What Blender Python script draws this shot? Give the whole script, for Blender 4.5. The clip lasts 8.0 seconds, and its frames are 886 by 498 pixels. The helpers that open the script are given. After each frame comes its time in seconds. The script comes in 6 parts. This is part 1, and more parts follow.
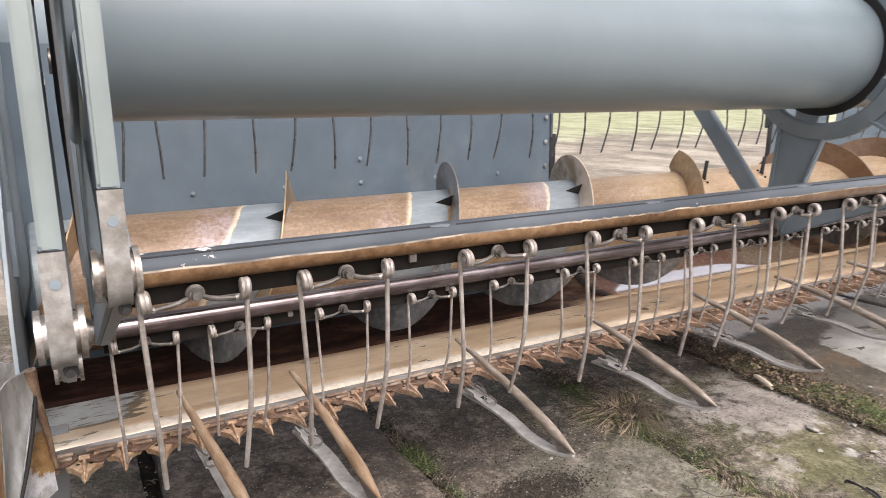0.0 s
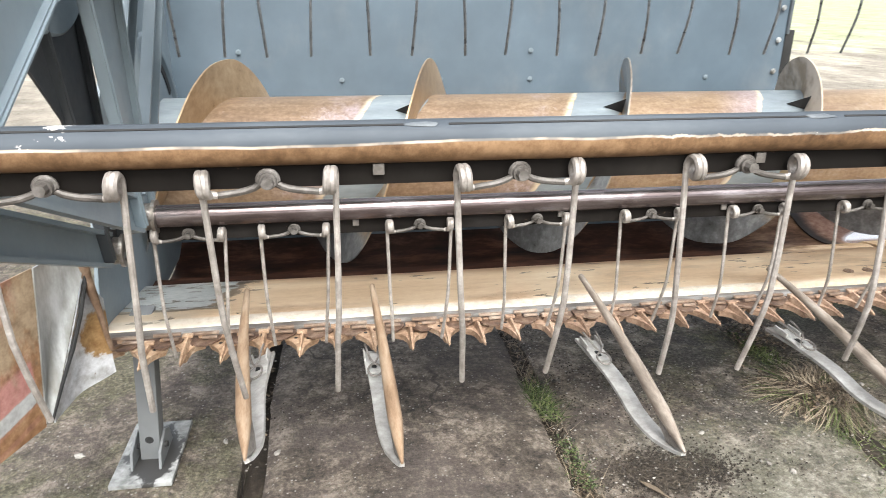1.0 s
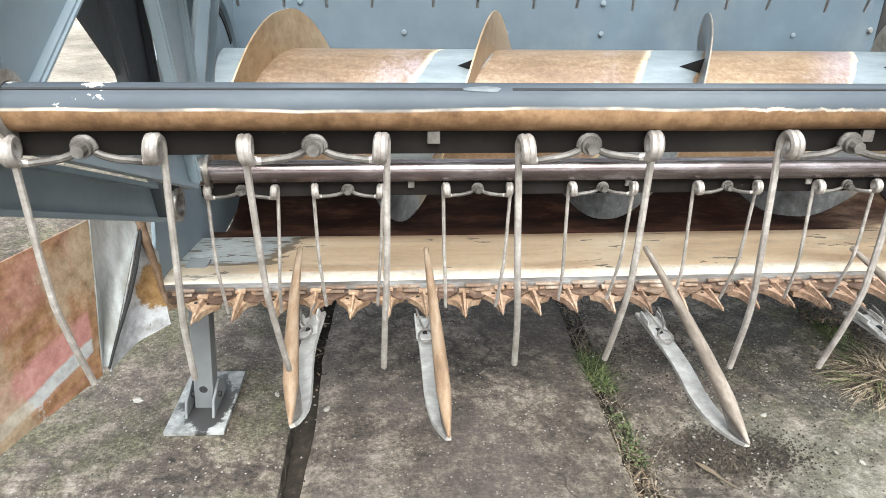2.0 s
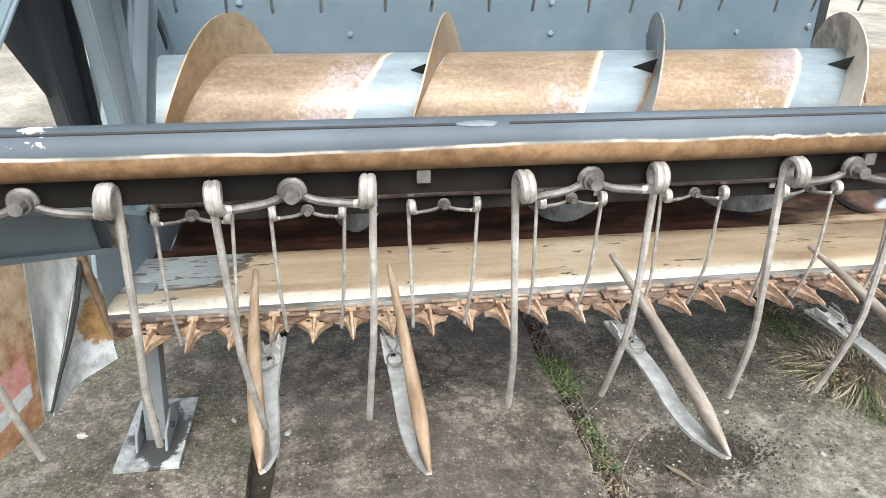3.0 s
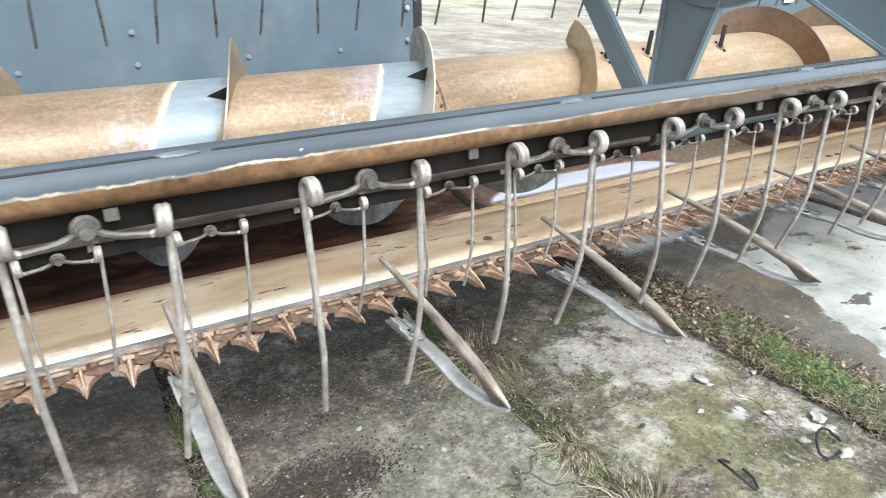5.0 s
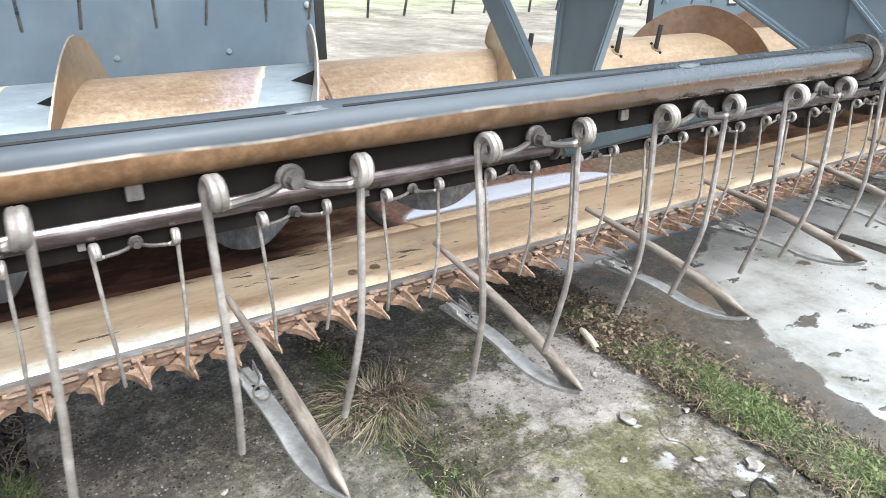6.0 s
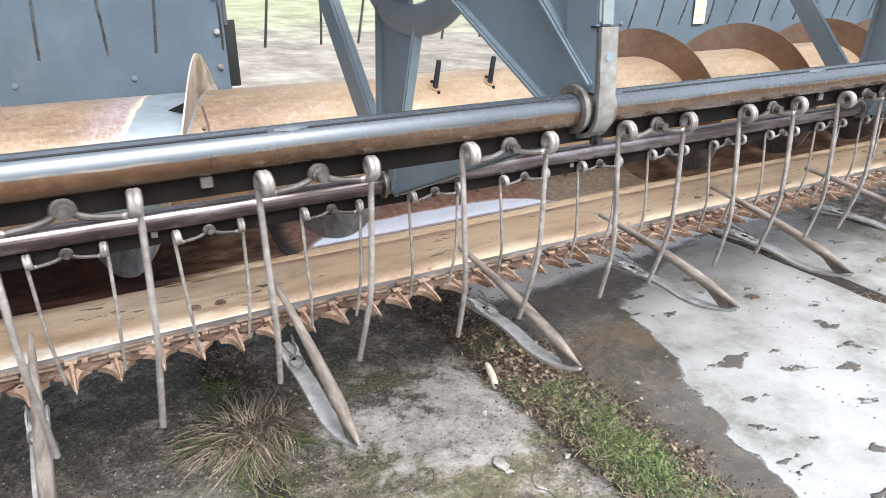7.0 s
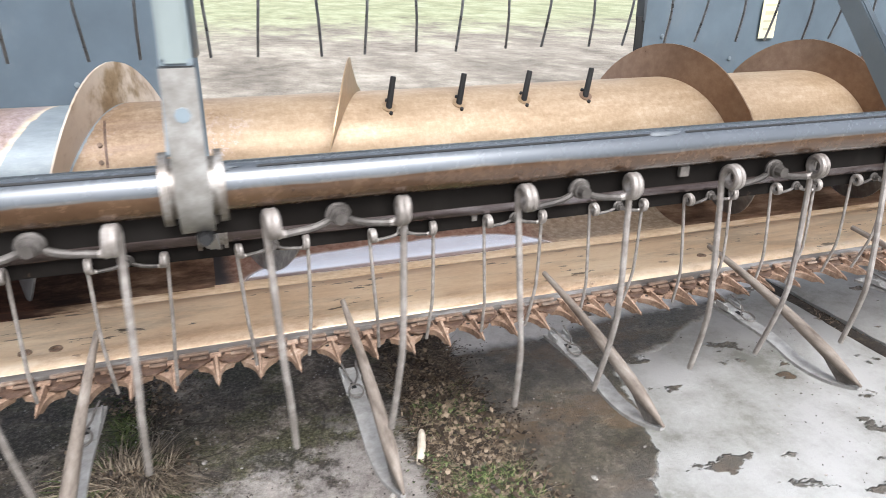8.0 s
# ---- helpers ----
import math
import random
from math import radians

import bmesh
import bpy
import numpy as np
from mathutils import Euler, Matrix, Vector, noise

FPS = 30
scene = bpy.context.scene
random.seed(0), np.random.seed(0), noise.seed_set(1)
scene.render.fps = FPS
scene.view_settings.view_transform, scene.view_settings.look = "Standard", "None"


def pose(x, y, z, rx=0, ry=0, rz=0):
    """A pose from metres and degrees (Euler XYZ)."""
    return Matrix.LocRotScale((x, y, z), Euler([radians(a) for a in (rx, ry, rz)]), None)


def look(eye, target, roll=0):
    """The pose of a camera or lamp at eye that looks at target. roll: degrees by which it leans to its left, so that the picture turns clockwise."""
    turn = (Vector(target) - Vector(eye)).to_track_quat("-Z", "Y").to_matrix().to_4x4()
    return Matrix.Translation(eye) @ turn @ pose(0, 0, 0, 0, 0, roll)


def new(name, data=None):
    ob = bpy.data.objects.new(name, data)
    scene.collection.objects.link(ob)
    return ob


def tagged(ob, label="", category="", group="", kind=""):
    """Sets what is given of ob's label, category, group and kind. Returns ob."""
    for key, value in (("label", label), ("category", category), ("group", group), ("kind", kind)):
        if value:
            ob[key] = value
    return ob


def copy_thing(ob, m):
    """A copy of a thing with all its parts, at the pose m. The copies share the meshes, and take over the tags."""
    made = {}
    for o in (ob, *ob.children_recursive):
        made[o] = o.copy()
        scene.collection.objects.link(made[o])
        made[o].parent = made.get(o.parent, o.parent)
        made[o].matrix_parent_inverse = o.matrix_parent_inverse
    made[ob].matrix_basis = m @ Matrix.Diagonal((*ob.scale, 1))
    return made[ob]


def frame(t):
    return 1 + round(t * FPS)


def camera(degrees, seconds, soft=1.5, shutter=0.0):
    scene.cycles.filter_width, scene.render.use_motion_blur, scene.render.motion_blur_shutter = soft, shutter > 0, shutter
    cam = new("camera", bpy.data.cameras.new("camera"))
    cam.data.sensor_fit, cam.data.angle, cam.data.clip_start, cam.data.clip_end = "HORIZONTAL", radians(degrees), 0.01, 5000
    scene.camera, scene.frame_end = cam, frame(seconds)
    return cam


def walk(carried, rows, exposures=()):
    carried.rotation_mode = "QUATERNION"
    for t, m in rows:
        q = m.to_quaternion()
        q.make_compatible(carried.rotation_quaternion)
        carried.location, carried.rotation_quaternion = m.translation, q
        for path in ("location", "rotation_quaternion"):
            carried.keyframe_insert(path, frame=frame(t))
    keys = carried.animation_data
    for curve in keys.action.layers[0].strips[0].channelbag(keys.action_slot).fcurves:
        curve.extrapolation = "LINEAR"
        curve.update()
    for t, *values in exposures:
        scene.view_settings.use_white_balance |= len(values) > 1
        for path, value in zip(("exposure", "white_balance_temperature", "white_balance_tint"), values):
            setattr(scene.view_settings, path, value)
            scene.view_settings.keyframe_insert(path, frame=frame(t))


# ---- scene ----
cam = camera(65.7, 8.0, soft=0.6, shutter=0.15)
PATH = [
    (0, (0.004, -1.411, 1.193), (0.979, 0.278, 0.747), -0.0),
    (0.5, (0.235, -1.278, 1.162), (0.89, 0.52, 0.58), 0.1),
    (1, (0.377, -1.228, 1.13), (0.7, 0.614, 0.42), 0.7),
    (1.2, (0.396, -1.223, 1.131), (0.613, 0.619, 0.383), 0.9),
    (2.3, (0.384, -1.145, 1.13), (0.536, 0.662, 0.286), 1.1),
    (2.5, (0.386, -1.125, 1.13), (0.598, 0.675, 0.286), 1.0),
    (3, (0.352, -1.104, 1.148), (0.668, 0.678, 0.298), 1.1),
    (3.5, (0.48, -1.124, 1.186), (0.891, 0.641, 0.34), 0.8),
    (4, (0.585, -1.16, 1.187), (1.254, 0.533, 0.359), 0.9),
    (4.5, (0.655, -1.165, 1.184), (1.512, 0.446, 0.366), 0.8),
    (5, (0.78, -1.168, 1.163), (1.728, 0.401, 0.362), 0.1),
    (5.2, (0.847, -1.171, 1.158), (1.835, 0.377, 0.364), 0.0),
    (6.3, (1.198, -1.047, 1.108), (2.214, 0.487, 0.324), 0.4),
    (6.5, (1.28, -1.081, 1.118), (2.274, 0.472, 0.344), 0.2),
    (7, (1.508, -1.248, 1.156), (2.419, 0.364, 0.4), -0.1),
    (7.5, (1.752, -1.264, 1.152), (2.495, 0.438, 0.409), 0.1),
    (8, (2.098, -1.161, 1.16), (2.699, 0.592, 0.406), 0.3),
]
walk(cam, [(t, look(eye, target, roll)) for t, eye, target, roll in PATH],
     [(0.0, 0.96, 6650, 16), (0.5, 1.22, 6530, 13), (1.2, 1.64, 6280, 6), (2.5, 1.63, 6120, 4), (4.5, 1.44, 5880, 3), (5.2, 1.45, 5880, 3), (6.5, 1.32, 5900, 8), (8.0, 1.12, 6080, 11)])

# ---- light: a bright overcast sky ----
world = bpy.data.worlds.new("sky")
scene.world = world
world.use_nodes = True
wn = world.node_tree
wn.nodes.clear()
sky = wn.nodes.new("ShaderNodeTexSky")
sky.sky_type = "NISHITA"
sky.sun_disc = False
sky.sun_elevation = radians(52)
sky.sun_rotation = radians(177)
sky.air_density = 1.0
sky.dust_density = 6.0
soft_sky = wn.nodes.new("ShaderNodeHueSaturation")
soft_sky.inputs["Saturation"].default_value = 0.38
wbg = wn.nodes.new("ShaderNodeBackground")
wbg.inputs["Strength"].default_value = 0.15
wout = wn.nodes.new("ShaderNodeOutputWorld")
wn.links.new(sky.outputs[0], soft_sky.inputs["Color"])
wn.links.new(soft_sky.outputs[0], wbg.inputs["Color"])
wn.links.new(wbg.outputs[0], wout.inputs["Surface"])
sun = new("sun", bpy.data.lights.new("sun", "SUN"))
sun.data.energy = 1.2
sun.data.angle = radians(25)
sun.data.color = (1.0, 0.985, 0.96)
sun.matrix_world = look((0, 0, 0), (-0.03, 0.6, -0.8))


# ---- materials ----
def mat(name):
    m = bpy.data.materials.new(name)
    m.use_nodes = True
    t = m.node_tree
    return m, t, t.nodes["Principled BSDF"]


def node(t, kind, **kw):
    n = t.nodes.new(kind)
    for k, v in kw.items():
        n.inputs[k.replace("_", " ")].default_value = v
    return n


def noise_tex(t, coord, scale, detail=4.0, rough=0.6, stretch=None):
    if stretch:
        mp = t.nodes.new("ShaderNodeMapping")
        mp.inputs["Scale"].default_value = stretch
        t.links.new(coord, mp.inputs["Vector"])
        coord = mp.outputs[0]
    n = node(t, "ShaderNodeTexNoise", Scale=scale, Detail=detail, Roughness=rough)
    t.links.new(coord, n.inputs["Vector"])
    return n.outputs["Fac"]


def ramp(t, fac, stops):
    r = t.nodes.new("ShaderNodeValToRGB")
    els = r.color_ramp.elements
    while len(els) < len(stops):
        els.new(0.5)
    for e, (p, c) in zip(els, stops):
        e.position = p
        e.color = (*c, 1) if len(c) == 3 else c
    t.links.new(fac, r.inputs["Fac"])
    return r.outputs["Color"]


def step(t, fac, lo, hi):
    n = t.nodes.new("ShaderNodeMapRange")
    n.interpolation_type = "SMOOTHSTEP"
    n.inputs["From Min"].default_value, n.inputs["From Max"].default_value = lo, hi
    t.links.new(fac, n.inputs["Value"])
    return n.outputs[0]


def blend(t, fac, a, b):
    n = t.nodes.new("ShaderNodeMix")
    n.data_type = "RGBA"
    for sock, v in ((n.inputs["Factor"], fac), (n.inputs[6], a), (n.inputs[7], b)):
        if isinstance(v, (int, float)):
            sock.default_value = v
        elif isinstance(v, tuple):
            sock.default_value = (*v, 1)
        else:
            t.links.new(v, sock)
    return n.outputs[2]


def calc(t, op, a, b=0.0):
    n = t.nodes.new("ShaderNodeMath")
    n.operation = op
    for sock, v in zip(n.inputs, (a, b)):
        if isinstance(v, (int, float)):
            sock.default_value = v
        else:
            t.links.new(v, sock)
    return n.outputs[0]


def bump(t, p, height, strength, dist):
    b = node(t, "ShaderNodeBump", Strength=strength, Distance=dist)
    t.links.new(height, b.inputs["Height"])
    t.links.new(b.outputs[0], p.inputs["Normal"])


def coords(t, world_space=False):
    if world_space:
        return t.nodes.new("ShaderNodeNewGeometry").outputs["Position"]
    return t.nodes.new("ShaderNodeTexCoord").outputs["Object"]


def xyz(t, vec):
    s = t.nodes.new("ShaderNodeSeparateXYZ")
    t.links.new(vec, s.inputs[0])
    return s.outputs


def paint(name, base, rough=0.42, wear=0.5, chip=(0.16, 0.09, 0.05), grain=60, dusty=0.12, fade=1.0, relief=0.12):
    """Old machine paint: faded in patches, dusty, chipped to primer and rust in small spots."""
    m, t, p = mat(name)
    c = coords(t, True)
    big = noise_tex(t, c, 3.2, 5)
    fine = noise_tex(t, c, grain, 6, 0.7)
    lighter = tuple(min(1, v * (1 + 0.22 * fade) + 0.012 * fade) for v in base)
    darker = tuple(v * (1 - 0.22 * fade) for v in base)
    col = ramp(t, big, [(0.3, darker), (0.52, base), (0.75, lighter)])
    dust = step(t, noise_tex(t, c, 5, 7, 0.65, (1, 1, 0.6)), 0.5, 0.8)
    col = blend(t, calc(t, "MULTIPLY", dust, dusty), col, (0.36, 0.33, 0.28))
    chips = step(t, noise_tex(t, c, 38, 5, 0.75), 0.76 - 0.1 * wear, 0.80 - 0.1 * wear)
    col = blend(t, chips, col, chip)
    t.links.new(col, p.inputs["Base Color"])
    r = calc(t, "ADD", calc(t, "MULTIPLY", fine, 0.25), rough - 0.1)
    t.links.new(r, p.inputs["Roughness"])
    bump(t, p, fine, relief, 0.002)
    return m


def rust(name, low, mid, high, metal=0.25, rough=0.55, scale=26, stretch=None, strength=0.35):
    m, t, p = mat(name)
    c = coords(t, True)
    a = noise_tex(t, c, scale, 7, 0.7, stretch)
    b = noise_tex(t, c, 5, 4, 0.6)
    mixv = calc(t, "ADD", calc(t, "MULTIPLY", a, 0.65), calc(t, "MULTIPLY", b, 0.35))
    t.links.new(ramp(t, mixv, [(0.33, low), (0.5, mid), (0.66, high)]), p.inputs["Base Color"])
    p.inputs["Metallic"].default_value = metal
    t.links.new(calc(t, "ADD", calc(t, "MULTIPLY", a, 0.35), rough - 0.17), p.inputs["Roughness"])
    bump(t, p, noise_tex(t, c, scale * 5, 5, 0.7), strength, 0.0015)
    return m


GREY = (0.188, 0.23, 0.256)
PAINT = paint("grey_machine_paint", GREY, 0.38, -0.5)
WALL = paint("dull_blue_grey_paint", (0.074, 0.102, 0.127), 0.38, 0.2, (0.17, 0.2, 0.22))
# lighter version of the wall paint, for the right-hand wall
WALL_LIGHTER = paint("lighter_blue_grey_paint", (0.1, 0.132, 0.157), 0.36, 0.2, (0.2, 0.22, 0.23))
TUBE = paint("glossy_grey_tube_paint", (0.192, 0.241, 0.265), 0.34, -1.6, dusty=0.0, fade=0.3, relief=0.02)
TUBE.node_tree.nodes["Principled BSDF"].inputs["Coat Weight"].default_value = 0.45
TUBE.node_tree.nodes["Principled BSDF"].inputs["Coat Roughness"].default_value = 0.3
# paler version of the grey: faded, and lighter for the lit front face
POST = paint("faded_lit_front_paint", (0.2, 0.236, 0.232), 0.36, 0.2, (0.2, 0.17, 0.13), dusty=0.1)
PAINT_DARK = paint("dark_grey_paint", (0.075, 0.088, 0.1), 0.5, 0.4)
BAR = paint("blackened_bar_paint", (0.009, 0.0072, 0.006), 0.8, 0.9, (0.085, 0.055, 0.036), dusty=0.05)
# SHADE: grey paint darkened for parts that stand in the reel's shade
SHADE = paint("shade_dark_plate_paint", (0.05, 0.054, 0.058), 0.55, 0.0, dusty=0.08)
BLACK = paint("black_rubber", (0.012, 0.012, 0.012), 0.75, 0.0, dusty=0.03)


def guard_rust():
    """Cast iron gone rusty: ochre at the end of the header that lay drier, brown-pink along the rest, pale where rubbed."""
    m, t, p = mat("rusty_cast_iron")
    c = coords(t, True)
    a = noise_tex(t, c, 75, 7, 0.72)
    b = noise_tex(t, c, 8, 5, 0.65)
    mixv = calc(t, "ADD", calc(t, "MULTIPLY", a, 0.6), calc(t, "MULTIPLY", b, 0.4))
    ochre = ramp(t, mixv, [(0.34, (0.09, 0.045, 0.018)), (0.48, (0.29, 0.182, 0.11)), (0.58, (0.43, 0.305, 0.2)), (0.67, (0.64, 0.56, 0.45))])
    pink = ramp(t, mixv, [(0.34, (0.07, 0.04, 0.027)), (0.48, (0.28, 0.18, 0.12)), (0.58, (0.4, 0.28, 0.2)), (0.67, (0.6, 0.5, 0.4))])
    gx = calc(t, "ADD", xyz(t, c)[0], calc(t, "MULTIPLY", b, 0.6))
    t.links.new(blend(t, step(t, gx, 0.5, 1.2), ochre, pink), p.inputs["Base Color"])
    p.inputs["Roughness"].default_value = 0.66
    bump(t, p, noise_tex(t, c, 240, 5, 0.7), 0.4, 0.0015)
    return m


RUST = guard_rust()

# grimy steel, darkened further for the shade under the bat tube
TINE_MID = rust("oily_shaded_steel", (0.032, 0.028, 0.024), (0.085, 0.076, 0.068), (0.2, 0.187, 0.172), 0.3, 0.55, 45)
GRIME = rust("oily_brown_steel", (0.06, 0.053, 0.047), (0.155, 0.14, 0.125), (0.32, 0.295, 0.27), 0.35, 0.5, 45)


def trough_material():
    """Auger trough: dark red-brown rust with the auger's shade put into its colour, rubbed to a warmer brown towards
    the middle of the header.
    """
    m, t, p = mat("shaded_trough_rust")
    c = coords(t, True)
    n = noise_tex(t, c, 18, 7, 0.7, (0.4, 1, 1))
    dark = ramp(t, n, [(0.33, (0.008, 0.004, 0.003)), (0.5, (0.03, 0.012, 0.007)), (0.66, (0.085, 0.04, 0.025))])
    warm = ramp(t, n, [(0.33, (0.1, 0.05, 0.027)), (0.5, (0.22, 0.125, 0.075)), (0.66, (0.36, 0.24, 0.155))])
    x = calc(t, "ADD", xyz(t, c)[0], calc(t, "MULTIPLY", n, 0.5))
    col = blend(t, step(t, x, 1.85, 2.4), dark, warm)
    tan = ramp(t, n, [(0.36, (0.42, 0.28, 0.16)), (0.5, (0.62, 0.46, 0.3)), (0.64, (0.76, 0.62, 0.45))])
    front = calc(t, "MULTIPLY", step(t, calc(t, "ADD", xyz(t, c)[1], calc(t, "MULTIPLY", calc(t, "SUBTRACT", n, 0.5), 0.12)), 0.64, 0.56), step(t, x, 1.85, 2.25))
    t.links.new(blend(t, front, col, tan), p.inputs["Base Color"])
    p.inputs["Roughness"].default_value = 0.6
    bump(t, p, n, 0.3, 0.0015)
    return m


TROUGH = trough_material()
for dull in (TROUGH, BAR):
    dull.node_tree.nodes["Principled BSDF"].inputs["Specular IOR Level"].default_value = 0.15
STEEL = rust("dull_spring_steel", (0.16, 0.14, 0.122), (0.3, 0.272, 0.248), (0.5, 0.465, 0.43), 0.4, 0.5, 60, None, 0.25)
BARE = rust("bare_sheet_steel", (0.13, 0.115, 0.085), (0.29, 0.295, 0.285), (0.6, 0.62, 0.63), 0.5, 0.36, 14, (1, 1, 0.3), 0.1)
CLAMP = rust("rubbed_clamp_steel", (0.07, 0.05, 0.035), (0.24, 0.215, 0.19), (0.55, 0.54, 0.52), 0.6, 0.34, 40)
BAND = rust("pale_band_steel", (0.13, 0.12, 0.105), (0.29, 0.28, 0.26), (0.5, 0.5, 0.49), 0.45, 0.36, 30, None, 0.1)
WELD = rust("dull_weld_steel", (0.05, 0.058, 0.065), (0.095, 0.106, 0.116), (0.16, 0.175, 0.185), 0.1, 0.5, 60)
BEAM = rust("scraped_beam_steel", (0.05, 0.038, 0.03), (0.17, 0.155, 0.14), (0.45, 0.45, 0.44), 0.2, 0.5, 20, (0.3, 1, 1))
STRAP = rust("pale_strap_steel", (0.2, 0.19, 0.175), (0.36, 0.35, 0.33), (0.52, 0.515, 0.495), 0.25, 0.5, 34)


def lifter_steel():
    m, t, p = mat("lifter_tube_steel")
    c = coords(t, True)
    a = noise_tex(t, c, 30, 6, 0.7, (1.6, 0.3, 1.2))
    gx = xyz(t, c)[0]
    warm = ramp(t, a, [(0.3, (0.16, 0.098, 0.057)), (0.48, (0.285, 0.19, 0.118)), (0.7, (0.43, 0.33, 0.235))])
    cold = ramp(t, a, [(0.3, (0.12, 0.095, 0.075)), (0.5, (0.27, 0.225, 0.185)), (0.7, (0.42, 0.37, 0.32))])
    col = blend(t, step(t, gx, 0.45, 0.95), warm, cold)
    t.links.new(col, p.inputs["Base Color"])
    p.inputs["Metallic"].default_value = 0.2
    p.inputs["Roughness"].default_value = 0.5
    bump(t, p, a, 0.3, 0.001)
    return m


LIFTER = lifter_steel()


def bat_material():
    """Grey paint on the upper side of a tine bar tube, worn to brown rust on its lower front, with a pale line between."""
    m, t, p = mat("worn_bat_tube")
    c = coords(t)
    o = xyz(t, c)
    wob = noise_tex(t, c, 4.5, 5, 0.55, (1, 0.2, 0.2))
    edge = calc(t, "ADD", o[2], calc(t, "MULTIPLY", calc(t, "SUBTRACT", wob, 0.5), 0.012))
    flaky = step(t, noise_tex(t, c, 1.9, 3, 0.5, (1, 0.1, 0.1)), 0.54, 0.6)
    edge = calc(t, "ADD", edge, calc(t, "MULTIPLY", calc(t, "MULTIPLY", calc(t, "SUBTRACT", noise_tex(t, c, 26, 5, 0.7, (0.7, 1, 1)), 0.5), 0.014), flaky))
    lower = step(t, edge, 0.0012, -0.0002)
    pale = calc(t, "MULTIPLY", step(t, edge, 0.0036, 0.0018), calc(t, "SUBTRACT", 1.0, lower))
    fine = noise_tex(t, c, 70, 6, 0.7)
    grey = ramp(t, noise_tex(t, c, 7, 6, 0.65, (0.35, 1, 1)), [(0.3, (0.06, 0.068, 0.077)), (0.55, (0.095, 0.108, 0.121)), (0.75, (0.145, 0.158, 0.168))])
    spots = step(t, calc(t, "ADD", noise_tex(t, c, 30, 5, 0.7, (0.7, 1.0, 1.0)), calc(t, "ADD", calc(t, "MULTIPLY", step(t, o[0], 0.42, 0.1), 0.13), calc(t, "MULTIPLY", flaky, 0.07))), 0.745, 0.775)
    brown = ramp(t, calc(t, "ADD", calc(t, "MULTIPLY", fine, 0.5), calc(t, "MULTIPLY", noise_tex(t, c, 9, 6, 0.65, (0.3, 1, 1)), 0.5)), [(0.36, (0.06, 0.032, 0.016)), (0.5, (0.145, 0.083, 0.042)), (0.64, (0.25, 0.155, 0.085))])
    rubbed = step(t, o[0], 1.0, 1.8)
    # grey made darker left of the rubbed part, for its dimmer exposure there
    grey = blend(t, rubbed, ramp(t, noise_tex(t, c, 7, 6, 0.65, (0.35, 1, 1)), [(0.3, (0.036, 0.042, 0.05)), (0.55, (0.058, 0.068, 0.08)), (0.75, (0.1, 0.112, 0.124))]), grey)
    grey = blend(t, spots, grey, (0.6, 0.58, 0.55))
    col = blend(t, lower, grey, brown)
    col = blend(t, calc(t, "MULTIPLY", lower, calc(t, "MULTIPLY", rubbed, 0.5)), col, (0.07, 0.035, 0.02))
    pale = calc(t, "MULTIPLY", pale, calc(t, "SUBTRACT", 1.0, calc(t, "MULTIPLY", rubbed, 0.8)))
    col = blend(t, calc(t, "MULTIPLY", pale, calc(t, "ADD", 0.25, calc(t, "MULTIPLY", step(t, noise_tex(t, c, 12, 4, 0.6, (1, 0.2, 0.2)), 0.42, 0.58), 0.75))), col, (0.46, 0.39, 0.31))
    t.links.new(col, p.inputs["Base Color"])
    # rubbed smoother and shinier towards the middle of the reel
    t.links.new(calc(t, "SUBTRACT", calc(t, "ADD", calc(t, "MULTIPLY", fine, 0.22), 0.46), calc(t, "MULTIPLY", rubbed, 0.31)), p.inputs["Roughness"])
    t.links.new(calc(t, "ADD", 0.05, calc(t, "MULTIPLY", rubbed, 0.35)), p.inputs["Metallic"])
    t.links.new(calc(t, "ADD", 0.22, calc(t, "MULTIPLY", rubbed, 0.4)), p.inputs["Specular IOR Level"])
    t.links.new(calc(t, "MULTIPLY", rubbed, 0.8), p.inputs["Coat Weight"])
    p.inputs["Coat Roughness"].default_value = 0.16
    bump(t, p, fine, 0.15, 0.001)
    return m


BAT = bat_material()
BAT_WORN = rust("polished_brown_tube", (0.05, 0.037, 0.034), (0.14, 0.112, 0.11), (0.34, 0.31, 0.315), 0.85, 0.2, 34, (0.2, 1, 1), 0.06)
AUG_Y, AUG_Z, AUG_R, FL_R, PITCH = 0.777, 0.646, 0.1925, 0.296, 0.6
TOPS = [0.125, 0.69, 1.297, 1.885, 2.5]


